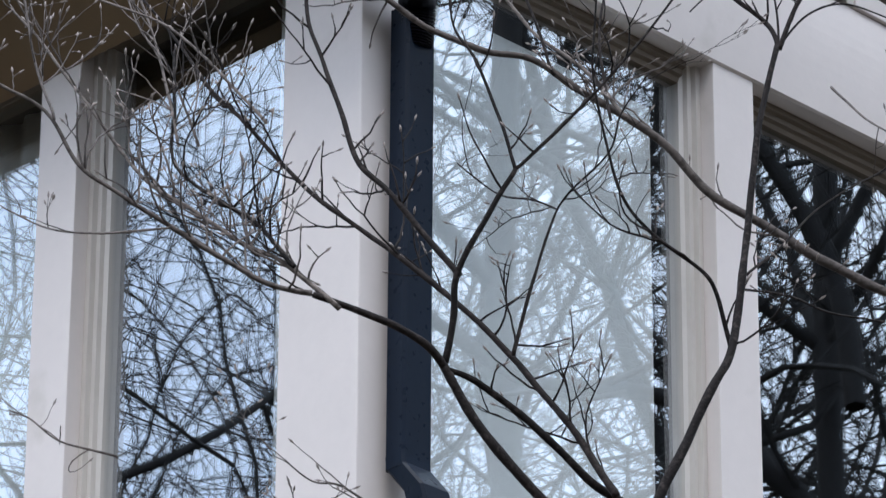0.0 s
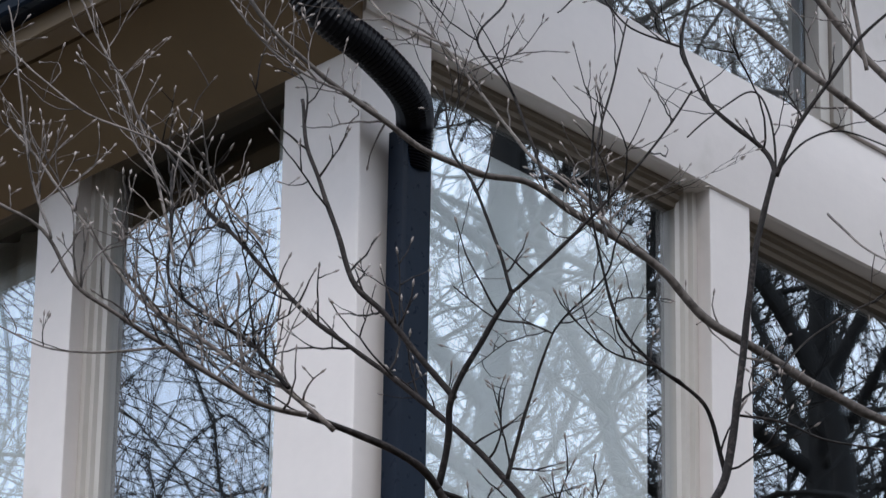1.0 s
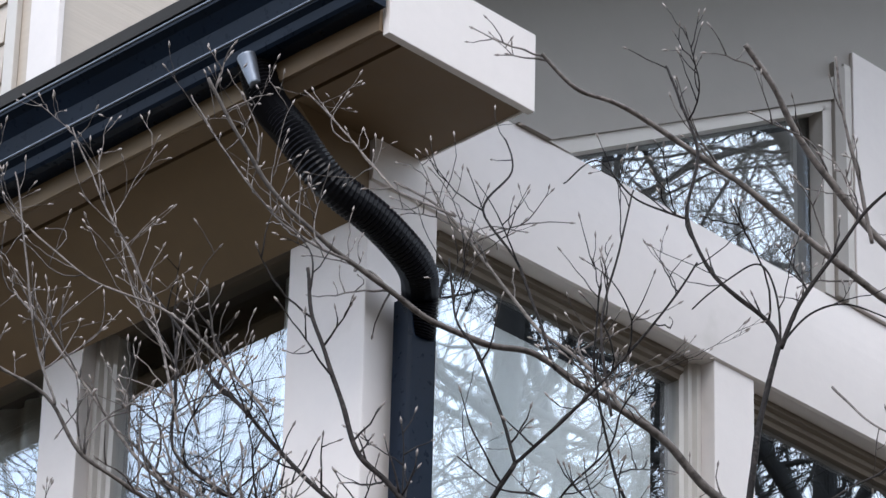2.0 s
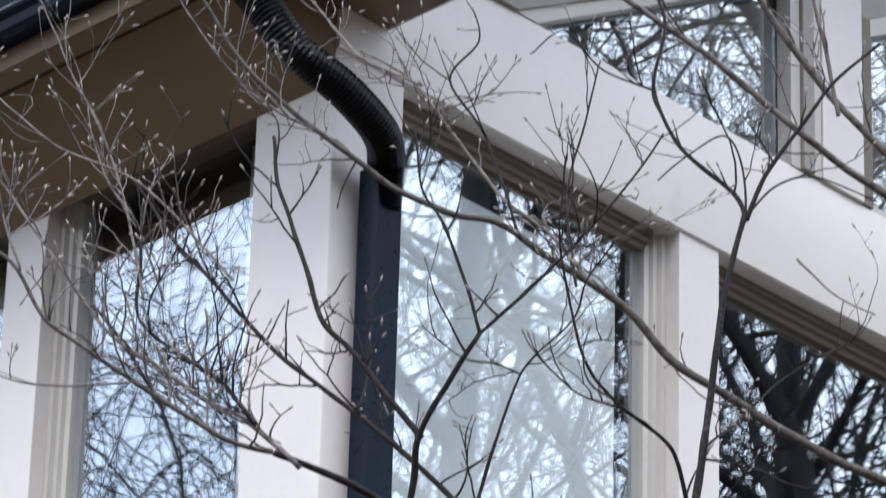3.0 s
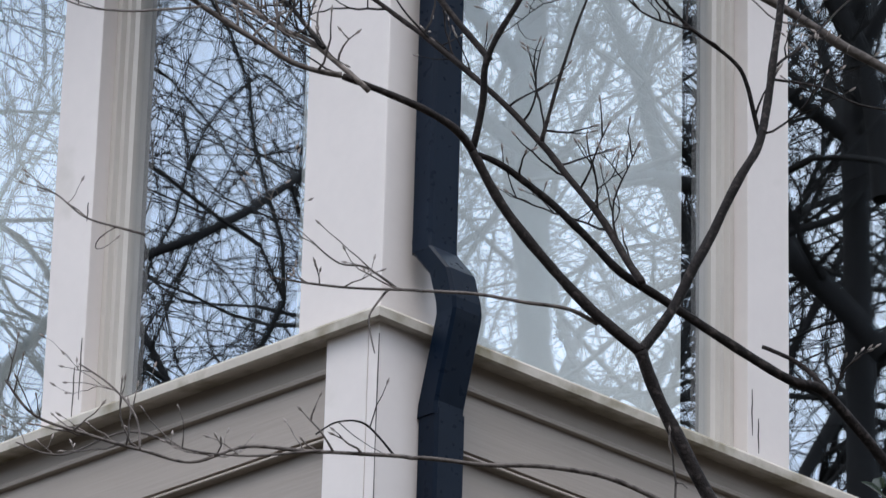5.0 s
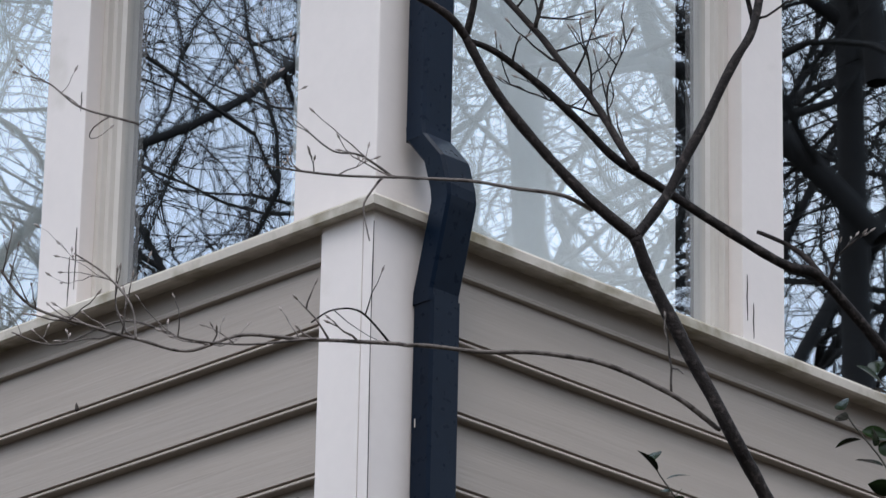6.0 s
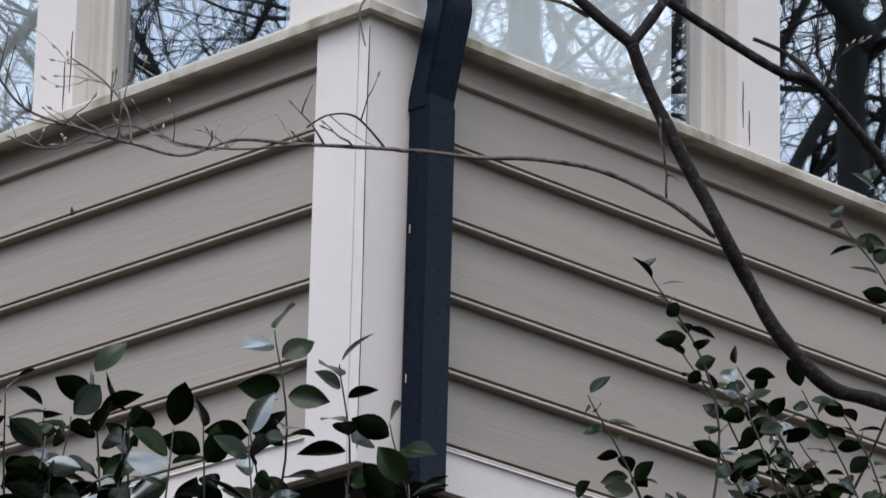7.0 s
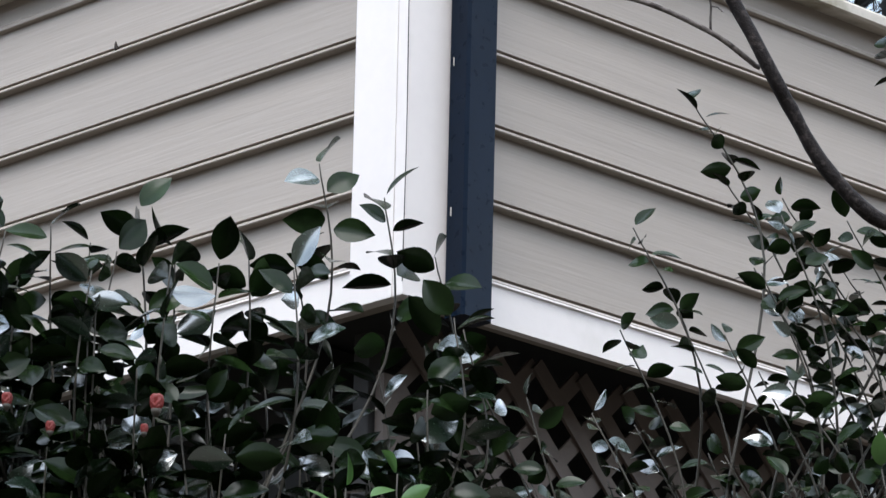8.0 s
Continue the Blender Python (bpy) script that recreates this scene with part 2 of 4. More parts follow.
# band above the south windows and the gable with its raked window
band = group_empty("wall_gable", (0, 0, 0), "cream gable wall above the window band", "wall", kind="structure")
RAKE = 0.57
BAND = [(-0.14, Z_HEAD), (0.0, Z_HEAD)] + [(0.004 + 0.016 * math.sin(f * 2.6 + 0.3) - 0.034 * max(0.0, f - 0.6) ** 1.5, Z_HEAD + 0.004 + 0.372 * f) for f in np.linspace(0, 1, 12)] + [(-0.14, 7.815)]
part("band", extrude_profile(BAND, 0.002, LEN, south), TRIM, band)
part("band_end", box(0.003, 0.016, Z_SOFFIT + 0.022, 0.25, 0.27, 7.813), TRIM, band)


def gable_piece(pts, d0, d1):
    bm = bmesh.new()
    f = [bm.verts.new((x, d0, z)) for x, z in pts]
    g = [bm.verts.new((x, d1, z)) for x, z in pts]
    k = len(pts)
    bm.faces.new(f)
    bm.faces.new(g[::-1])
    for i in range(k):
        bm.faces.new((f[i], f[(i + 1) % k], g[(i + 1) % k], g[i]))
    return bm


part("gable_face", gable_piece([(0.0, 7.8145), (0.656, 7.8145), (1.725, 8.424), (1.725, 8.95), (0.0, 7.97)], 0.0, 0.12), GABLE, band)
part("gable_face", gable_piece([(1.725, 7.8145), (2.0, 7.8145), (2.0, 9.105), (1.725, 8.95)], 0.0, 0.12), GABLE, band)
part("gable_face", gable_piece([(2.0, 8.40), (2.9, 8.91), (2.9, 9.612), (2.0, 9.105)], 0.0, 0.12), GABLE, band)
part("gable_face", gable_piece([(2.9, 7.8145), (LEN, 7.8145), (LEN, 11.36), (2.9, 9.612)], 0.0, 0.12), GABLE, band)
part("gable_post", box(1.813, -0.012, 7.8165, 1.985, 0.004, 8.62, 0.003), TRIM, band, "cream post between the gable windows")
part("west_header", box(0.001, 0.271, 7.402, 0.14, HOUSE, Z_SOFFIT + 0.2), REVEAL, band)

# ---------------------------------------------------------------- windows
def window(name, place, a, b, label, recess=0.075):
    """Casement: sash frame of four stepped members round a pane, set back in the opening."""
    w = group_empty(name, (0, 0, 0), label, "window", kind="structure")
    z0, z1 = 5.776, (7.40 if place is west else Z_HEAD - 0.001)
    fr = 0.05
    prof = [(-recess - 0.04, 0.0), (-recess + 0.03, 0.0), (-recess + 0.03, 0.016), (-recess + 0.016, 0.02), (-recess + 0.016, 0.034), (-recess + 0.004, 0.038), (-recess - 0.001, fr), (-recess - 0.04, fr)]
    for s0, sgn in ((a, 1), (b, -1)):
        bm = bmesh.new()
        lo = [bm.verts.new(place(s0 + sgn * q, d, z0)) for d, q in prof]
        hi = [bm.verts.new(place(s0 + sgn * q, d, z1)) for d, q in prof]
        k = len(prof)
        for i in range(k):
            bm.faces.new((lo[i], lo[(i + 1) % k], hi[(i + 1) % k], hi[i]))
        bm.faces.new(lo)
        bm.faces.new(hi[::-1])
        part("window_frame", bm, SASH, w)
    part("window_frame", extrude_profile([(d, z0 + q * 0.4) for d, q in prof], a + fr, b - fr, place), SASH, w)
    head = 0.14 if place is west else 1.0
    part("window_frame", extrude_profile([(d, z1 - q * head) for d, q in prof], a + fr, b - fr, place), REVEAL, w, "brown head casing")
    lo, hi = place(a + fr - 0.004, -recess - 0.02, z0 + 0.01), place(b - fr + 0.004, -recess - 0.012, z1 - fr * head + 0.004)
    pane = part("pane", box(min(lo.x, hi.x), min(lo.y, hi.y), lo.z, max(lo.x, hi.x), max(lo.y, hi.y), hi.z), GLASS, w)
    pane.visible_shadow = False
    return w


window("window_1", west, 0.272, 1.029, "tall casement reflecting bare trees and pale sky")
window("window_2", west, 1.179, 1.859, "tall casement with a pale curtain behind it")
window("window_3", west, 2.011, 2.699, "tall casement reflecting bare trees")
window("window_8", west, 2.851, 3.449, "tall casement reflecting bare trees")
window("window_4", south, 0.236, 1.245, "tall casement with a pale sheer shade inside")
window("window_5", south, 1.401, 2.399, "tall casement reflecting dark tree trunks")
window("window_6", south, 2.551, 3.449, "tall casement reflecting dark tree trunks")

for place, name in ((west, "wall_west_end"), (south, "wall_south_end")):
    lo, hi = place(3.601, -0.13, 5.772), place(LEN, 0.0, Z_HEAD - 0.001)
    tagged(part(name, box(min(lo.x, hi.x), min(lo.y, hi.y), lo.z, max(lo.x, hi.x), max(lo.y, hi.y), hi.z), TRIM), "plain cream wall beyond the windows", "wall", kind="structure")

# raked gable window
gw = group_empty("window_7", (0, 0, 0), "raked gable window reflecting blue sky", "window", kind="structure")
pane = part("pane", gable_piece([(0.66, 7.8), (1.69, 7.8), (1.69, 8.40)], 0.05, 0.056), GLASS, gw)
pane.visible_shadow = False
part("window_frame", gable_piece([(0.62, 7.816), (0.70, 7.816), (1.728, 8.400), (1.728, 8.428)], -0.004, 0.045), SASH, gw)
part("window_frame", gable_piece([(0.50, 7.816), (0.62, 7.817), (1.728, 8.43), (1.728, 8.50)], -0.014, 0.02), GABLE, gw, "beige raked casing")
part("window_frame", box(1.690, -0.004, 7.816, 1.728, 0.045, 8.40, 0.002), SASH, gw)
part("window_frame", box(1.729, -0.016, 7.817, 1.775, 0.02, 8.55, 0.003), GABLE, gw, "beige side casing")
part("window_frame", box(1.779, -0.008, 7.817, 1.81, 0.02, 8.57, 0.003), SASH, gw)

gw2 = group_empty("window_9", (0, 0, 0), "second raked gable window, dark behind the glass", "window", kind="structure")
pane = part("pane", gable_piece([(2.02, 7.83), (2.88, 7.83), (2.88, 8.88), (2.02, 8.39)], 0.05, 0.056), GLASS, gw2)
pane.visible_shadow = False
part("window_frame", box(1.988, -0.006, 7.817, 2.03, 0.048, 8.41, 0.002), REVEAL, gw2, "brown side casing")
part("window_frame", box(2.031, 0.01, 7.817, 2.899, 0.048, 7.84, 0.002), SASH, gw2)
part("window_frame", gable_piece([(2.031, 8.36), (2.899, 8.852), (2.899, 8.908), (2.031, 8.416)], 0.002, 0.048), SASH, gw2)

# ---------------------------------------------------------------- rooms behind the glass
room = group_empty("room_shell", (0, 0, 0), "interior surfaces coloured near black for dimness", "room", kind="structure")
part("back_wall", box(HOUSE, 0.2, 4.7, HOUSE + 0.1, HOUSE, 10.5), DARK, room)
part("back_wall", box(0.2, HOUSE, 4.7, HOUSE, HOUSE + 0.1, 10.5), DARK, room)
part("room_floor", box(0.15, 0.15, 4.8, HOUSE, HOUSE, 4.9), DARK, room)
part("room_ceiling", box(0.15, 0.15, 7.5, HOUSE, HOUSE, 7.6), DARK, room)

shade = part("roller_shade", box(0.24, 0.112, 5.78, 1.125, 0.116, 7.30), SHADE)
tagged(shade, "pale sheer roller shade drawn inside the window", "shade")


def curtain(y0, y1, mat, label):
    """Sheer curtain: a shallow wavy cloth with thickness, hung inside the west windows."""
    bm = bmesh.new()
    n = max(6, int((y1 - y0) / 0.012))
    cols = []
    for i in range(n + 1):
        y = y0 + (y1 - y0) * i / n
        x = 0.15 + 0.012 * math.sin(y * 70) + 0.006 * math.sin(y * 31 + 1)
        cols.append([bm.verts.new((x + dx, y, z)) for dx in (0, 0.003) for z in (5.78, 7.39)])
    for p, q in zip(cols, cols[1:]):
        for i, j in ((0, 1), (1, 3), (3, 2), (2, 0)):
            bm.faces.new((p[i], p[j], q[j], q[i]))
    bm.faces.new([cols[0][k] for k in (0, 1, 3, 2)])
    bm.faces.new([cols[-1][k] for k in (0, 2, 3, 1)])
    return tagged(part("curtain", bm, mat, smooth=True), label, "curtain")


curtain(0.30, 0.445, SHADE, "pale sheer curtain gathered beside the corner post")
curtain(1.22, 1.90, DRAPE, "grey-green sheer curtain drawn across the window")

# ---------------------------------------------------------------- eave, gutter, downspout
eave = group_empty("eave", (0, 0, 0), "tan boxed eave with a white end board", "eave", kind="structure")
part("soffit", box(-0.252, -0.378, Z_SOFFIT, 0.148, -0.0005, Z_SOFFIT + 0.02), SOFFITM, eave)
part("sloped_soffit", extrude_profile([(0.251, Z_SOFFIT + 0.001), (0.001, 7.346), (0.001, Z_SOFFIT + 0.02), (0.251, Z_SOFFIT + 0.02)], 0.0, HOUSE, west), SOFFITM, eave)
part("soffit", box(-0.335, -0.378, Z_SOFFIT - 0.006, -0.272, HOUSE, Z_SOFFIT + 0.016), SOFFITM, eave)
part("vent_gap", box(-0.273, -0.378, Z_SOFFIT + 0.012, -0.251, HOUSE, Z_SOFFIT + 0.022), FARBARK, eave, "dark gap between the soffit boards")
part("end_board", box(-0.335, -0.402, Z_SOFFIT - 0.016, 0.155, -0.380, Z_SOFFIT + 0.20, 0.002), TRIM, eave)
part("return_board", box(0.1495, -0.379, Z_SOFFIT - 0.003, 0.155, -0.002, Z_SOFFIT + 0.20), TRIM, eave)
part("roof_slab", gable_piece([(-0.455, 7.792), (LEN + 0.6, 7.80 + RAKE * (LEN + 1.05)), (LEN + 0.6, 7.92 + RAKE * (LEN + 1.05)), (-0.455, 7.828)], -0.41, HOUSE + 0.2), FARBARK, eave)
gutter = group_empty("gutter", (0, 0, 0), "dark navy metal eave gutter", "gutter")
part("fascia", box(-0.346, -0.38, 7.545, -0.3365, HOUSE, 7.80), SOFFITM, gutter)
part("trough", extrude_profile([(0.347, 7.598), (0.385, 7.597), (0.402, 7.600), (0.408, 7.608), (0.412, 7.632), (0.424, 7.645), (0.427, 7.655), (0.416, 7.665), (0.425, 7.71), (0.446, 7.745), (0.462, 7.758), (0.463, 7.776), (0.448, 7.78), (0.347, 7.77)], -0.40, HOUSE, west), METAL, gutter)
# light-coloured tubes stand in for highlights on the gutter's edges
for d, z in ((0.4635, 7.770), (0.4275, 7.653)):
    bm = bmesh.new()
    tube(bm, [Vector((-d, y, z)) for y in (-0.40, 1.5, HOUSE)], [0.0032] * 3, 8)
    part("lip", bm, BRIGHTMETAL, gutter, "bright tube drawn as the highlight along the gutter lip")
spout = group_empty("downspout", (0, 0, 0), "dark navy rectangular metal downspout on the corner", "downspout")
SP_W, SP_D = 0.094, 0.064


def spout_run(path, name, label=""):
    """Rectangular pipe through (x, d, z) stations: x its west side, d the gap behind it; edges rounded."""
    bm = bmesh.new()
    c = 0.007
    rings = []
    for x, d, z in path:
        ring = [(x + c, d), (x + SP_W - c, d), (x + SP_W, d + c), (x + SP_W, d + SP_D - c), (x + SP_W - c, d + SP_D), (x + c, d + SP_D), (x, d + SP_D - c), (x, d + c)]
        rings.append([bm.verts.new((px, -py, z)) for px, py in ring])
    for p, q in zip(rings, rings[1:]):
        for k in range(8):
            bm.faces.new((p[k], p[(k + 1) % 8], q[(k + 1) % 8], q[k]))
    bm.faces.new(rings[0])
    bm.faces.new(rings[-1][::-1])
    return part(name, bm, METAL, spout, label)


spout_run([(0.070, 0.020, 7.12), (0.068, 0.020, 5.93)], "pipe")
spout_run([(0.0672, 0.0192, 5.962), (0.0680, 0.0215, 5.935), (0.0780, 0.070, 5.872), (0.0860, 0.084, 5.800), (0.0880, 0.085, 5.772), (0.0880, 0.081, 5.752), (0.0862, 0.0355, 5.56), (0.0855, 0.0345, 5.53)], "elbow")
spout_run([(0.089, 0.0365, 5.545), (0.086, 0.036, 4.652)], "pipe")
# tiny pale boxes imitate glints on the pipe's west edge
for z in (5.235, 4.885):
    part("strap", box(0.0846, -0.0575, z, 0.0868, -0.0555, z + 0.02), SASH, spout, "small pale box drawn as a glint on the pipe")

# corrugated flexible hose from the gutter to the pipe
HOSE = [Vector(p) for p in ((-0.369, 0.02, 7.61), (-0.353, -0.018, 7.49), (-0.336, -0.087, 7.385), (-0.262, -0.133, 7.272), (-0.11, -0.147, 7.222), (0.033, -0.131, 7.17), (0.105, -0.079, 7.125), (0.118, -0.053, 7.03))]


def smooth_path(nodes, per=6):
    out = []
    for i in range(len(nodes) - 1):
        a, b, c, d = nodes[max(i - 1, 0)], nodes[i], nodes[i + 1], nodes[min(i + 2, len(nodes) - 1)]
        for k in range(per):
            t = k / per
            out.append(0.5 * ((2 * b) + (c - a) * t + (2 * a - 5 * b + 4 * c - d) * t * t + (3 * b - a - 3 * c + d) * t ** 3))
    return out + [nodes[-1]]


SLEEVE_SIDE = Vector((0.042, 0.012, 0.0))
bm = bmesh.new()
hose = smooth_path(HOSE, 26)
tube(bm, hose, [0.0435 + (0.003 if i % 2 else -0.0015) for i in range(len(hose))], 16)
part("flexible_hose", bm, BLACKRUB, spout, "black corrugated flexible hose", smooth=False)

bm = bmesh.new()
tube(bm, [h - SLEEVE_SIDE for h in hose[3:21]], [0.025 - 0.0006 * i for i in range(18)], 12)
part("outlet_sleeve", bm, BRIGHTMETAL, spout, "bare grey metal outlet sleeve", smooth=True)

# open joint at the corner and flaked paint on the posts
CRACK = material("dark_open_joint", (0.05, 0.04, 0.035), 0.9, vary=0.3, scale=20)
bm = bmesh.new()
pts = [Vector((-0.0372 + 0.0012 * math.sin(z * 9), -0.0372, z)) for z in np.linspace(4.71, 5.70, 24)]
tube(bm, pts, [0.0012 + 0.0008 * noise.noise((0, 0, p.z * 6)) for p in pts], 5)
part("open_joint", bm, CRACK, cb, "dark open joint between the boards")
for place, s, z, h in ((south, 1.262, 5.84, 0.12), (south, 1.285, 5.80, 0.09), (west, 1.040, 5.83, 0.16), (west, 1.062, 5.79, 0.13), (west, 1.047, 6.30, 0.05)):
    bm = bmesh.new()
    vs = [bm.verts.new(place(s + 0.0035 * math.sin(math.pi * f) * g + 0.001 * math.sin(f * 11), 0.0022 if abs(g) < 1 else -0.001, z + h * f)) for g in (-1, 0, 1) for f in (0, 0.25, 0.5, 0.75, 1)]
    for g in (0, 1):
        for f in range(4):
            bm.faces.new((vs[g * 5 + f], vs[g * 5 + f + 1], vs[g * 5 + f + 6], vs[g * 5 + f + 5]))
    tagged(part("paint_flake", bm, CRACK), "dark strip of flaked paint on a post", "paint flake", "paint flakes", "structure")

bm = bmesh.new()
tube(bm, [Vector((-0.019, 0.978, 5.496)), Vector((-0.024, 0.978, 5.504)), Vector((-0.027, 0.977, 5.511)), Vector((-0.028, 0.976, 5.517))], [0.006, 0.0055, 0.0035, 0.0012], 8)
tagged(part("mud_dab", bm, CRACK, smooth=True), "tiny dark mud dab on a siding bead", "mud dab")

# upper storey set back above the eave
upper = group_empty("upper_wall", (0, 0, 0), "cream trimmed upper storey above the roof", "wall", kind="structure")
PALEWALL = material("pale_beige_siding", (0.50, 0.43, 0.36), 0.6, vary=0.06, scale=2, bump=0.2, bump_scale=5, stretch=(1, 1, 20))
part("wall_face", box(1.25, 2.75, 8.3, 5.9, HOUSE, 11.0), PALEWALL, upper)
for k in range(18):
    part("lap_board", extrude_profile([(-0.01, 0.0), (0.014, 0.0), (0.004, 0.15), (-0.01, 0.15)], 3.0, 5.9, lambda a, d, z, k=k: Vector((1.249 - d, a, 8.3 + 0.15 * k + z))), PALEWALL, upper)
part("corner_trim", box(1.225, 2.72, 8.3, 1.248, 2.86, 11.0, 0.003), TRIM, upper)
part("casing", box(1.225, 2.93, 8.3, 1.248, 2.98, 11.0, 0.003), SASH, upper)

# ---------------------------------------------------------------- crawl space: lattice and posts
lattice = group_empty("lattice_panel", (0, 0, 0), "brown wooden diagonal lattice under the house", "lattice")
LX0, LX1, LZ0, LZ1, SLAT = 0.22, 3.5, 3.1, 4.73, 0.038


def slat(c, sign, y):
    """One diagonal slat, clipped to the panel: z = LZ0 + sign * (x - c)."""
    pts = []
    for x in (LX0, LX1):
        z = LZ0 + sign * (x - c)
        if LZ0 <= z <= LZ1:
            pts.append((x, z))
    for z in (LZ0, LZ1):
        x = c + sign * (z - LZ0)
        if LX0 < x < LX1:
            pts.append((x, z))
    if len(pts) < 2 or math.dist(pts[0], pts[1]) < 0.15:
        return
    (xa, za), (xb, zb) = pts[:2]
    mid, n = Vector(((xa + xb) / 2, y, (za + zb) / 2)), math.dist(pts[0], pts[1])
    bm = box(-n / 2, -0.004, -SLAT / 2, n / 2, 0.004, SLAT / 2)
    ob = part("slat", bm, LATTICE, lattice)
    ob.matrix_basis = Matrix.Translation(mid) @ Matrix.Rotation(-math.atan2(zb - za, xb - xa), 4, "Y")


STEP = 0.148
for i in range(-14, 45):
    slat(LX0 + i * STEP, 1, 0.250)
    slat(LX0 + i * STEP, -1, 0.241)
part("rail", box(LX0, 0.235, LZ0 - 0.04, LX1, 0.256, LZ0), LATTICE, lattice)
part("rail", box(LX0 - 0.05, 0.232, LZ0 - 0.9, LX0, 0.26, 4.60), LATTICE, lattice)
post = part("foundation_post", box(0.15, 0.262, 2.3, 0.20, 0.312, 4.70, 0.004), FARBARK)
tagged(post, "weathered brown wooden post under the house corner", "post", kind="structure")
# solid near-black block stands in for the shade of the crawl space
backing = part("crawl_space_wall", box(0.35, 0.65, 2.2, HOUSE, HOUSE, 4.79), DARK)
tagged(backing, "near-black block standing in for shade under the house", "wall", kind="structure")

# ---------------------------------------------------------------- small tree in front of the house
HEAD = Vector((math.sin(radians(AIM)), math.cos(radians(AIM)), 0))
SIDE = Vector((math.cos(radians(AIM)), -math.sin(radians(AIM)), 0))
ROOT = Vector((EYE[0], EYE[1], 6.0)) + HEAD * 8.6


def tree_at(u, v, w):
    """u along the house front, v up from a height of 6 m, w towards the house."""
    return ROOT + SIDE * u + HEAD * w + Vector((0, 0, v))


tree = group_empty("dogwood_tree", (0, 0, 0), "bare small tree with slender grey budding branches", "tree")
rng = random.Random(7)


def twig(bm, buds, start, along, length, r, depth=0):
    """A kinked twig that turns upward, with side shoots and a bud at its tip."""
    n = max(4, int(length / 0.022))
    p, d = start.copy(), along.normalized()
    pts, kinks = [p.copy()], []
    bend = Vector((rng.gauss(0, 0.10), rng.gauss(0, 0.10), rng.uniform(0.0, 0.14)))
    zig = d.cross(Vector((rng.gauss(0, 1), rng.gauss(0, 1), rng.gauss(0, 1)))).normalized() * rng.uniform(0.08, 0.26)
    for i in range(n):
        d = (d + bend + zig * (1 if i % 2 else -1) + Vector((rng.gauss(0, 0.09), rng.gauss(0, 0.09), rng.gauss(0, 0.09)))).normalized()
        p = p + d * (length / n)
        pts.append(p.copy())
        kinks.append((p.copy(), d.copy()))
    radii = [r * (1 - 0.55 * i / n) for i in range(n + 1)]
    tip = pts[-1] + d * 0.006
    tube(buds, [pts[-1] - d * 0.002, tip, tip + d * 0.008], [r * 0.5, max(r * 1.1, 0.0026), 0.0006], 5)
    tube(bm, pts, radii, 5 if depth == 0 else 4)
    if depth < 2:
        for q, e in kinks[1:-1]:
            if rng.random() < (0.36 if depth == 0 else 0.2):
                side = Vector((rng.uniform(-1, 1), rng.uniform(-1, 1), rng.uniform(-0.2, 1))).normalized()
                twig(bm, buds, q, e * 0.6 + side, length * rng.uniform(0.25, 0.55), r * 0.72, depth + 1)


def limb(nodes, r0, r1, w0, w1, twigs, name, bark=None, reach=1.0):
    bark = bark or BARK
    k = len(nodes) - 1
    pts = smooth_path([tree_at(u, v, w0 + (w1 - w0) * i / k) for i, (u, v) in enumerate(nodes)], 7)
    m = len(pts) - 1
    for i, p in enumerate(pts[1:-1], 1):
        pts[i] = p + Vector(noise.noise_vector(p * 9)) * 0.004
    radii = [(r0 + (r1 - r0) * i / m) * (1 + 0.16 * noise.noise(p * 22)) for i, p in enumerate(pts)]
    bm = bmesh.new()
    tube(bm, pts, radii, 10 if r0 > 0.008 else 7)
    ob = part(name, bm, bark, tree, smooth=True)
    length = sum((b - a).length for a, b in zip(pts, pts[1:]))
    count = int(twigs * length * 2.2)
    if count:
        bm, buds = bmesh.new(), bmesh.new()
        for _ in range(count):
            i = rng.randrange(2, m)
            d = (pts[i + 1] - pts[i - 1]).normalized()
            out = SIDE * rng.uniform(-1, 1) + HEAD * rng.uniform(-0.7, 0.7) + Vector((0, 0, rng.uniform(-0.35, 1.0)))
            twig(bm, buds, pts[i], d * 0.7 + out.normalized() * 0.9, rng.uniform(0.06, 0.24) * reach * (1.3 if rng.random() < 0.2 else 1), min(0.0027, radii[i] * 0.7))
        part("twig_growth", bm, bark, ob, smooth=True)["kind"] = "stuff"
        part("bud_growth", buds, BUD, ob, "pale swollen buds", smooth=True)["kind"] = "stuff"
    return ob


limb([(1.45, -3.5), (1.42, -2.9), (1.36, -2.2), (1.25, -1.75), (1.08, -1.562)], 0.045, 0.016, 0.3, 0.25, 0, "trunk")
limb([(1.08, -1.562), (0.989, -1.538), (0.899, -1.526), (0.81, -1.449), (0.733, -1.337), (0.687, -1.259), (0.556, -1.021), (0.502, -0.902)], 0.0155, 0.0125, 0.25, 0, 0, "trunk")
limb([(0.502, -0.904), (0.406, -0.83), (0.316, -0.744), (0.237, -0.651), (0.168, -0.536)], 0.011, 0.009, 0, -0.1, 0.5, "limb")
limb([(0.502, -0.904), (0.573, -0.786), (0.694, -0.52), (0.737, -0.423), (0.761, -0.282), (0.782, -0.127), (0.813, 0.121), (0.855, 0.311)], 0.011, 0.006, 0, 0.15, 0.7, "limb")
limb([(0.859, 0.302), (0.835, 0.374), (0.726, 0.487), (0.67, 0.631), (0.695, 0.806), (0.658, 0.941), (0.63, 1.036)], 0.0055, 0.0025, 0.15, 0.25, 5, "limb")
limb([(0.859, 0.302), (0.897, 0.4), (0.969, 0.515), (1.041, 0.618), (1.137, 0.709)], 0.0055, 0.003, 0.15, 0.1, 5, "limb")
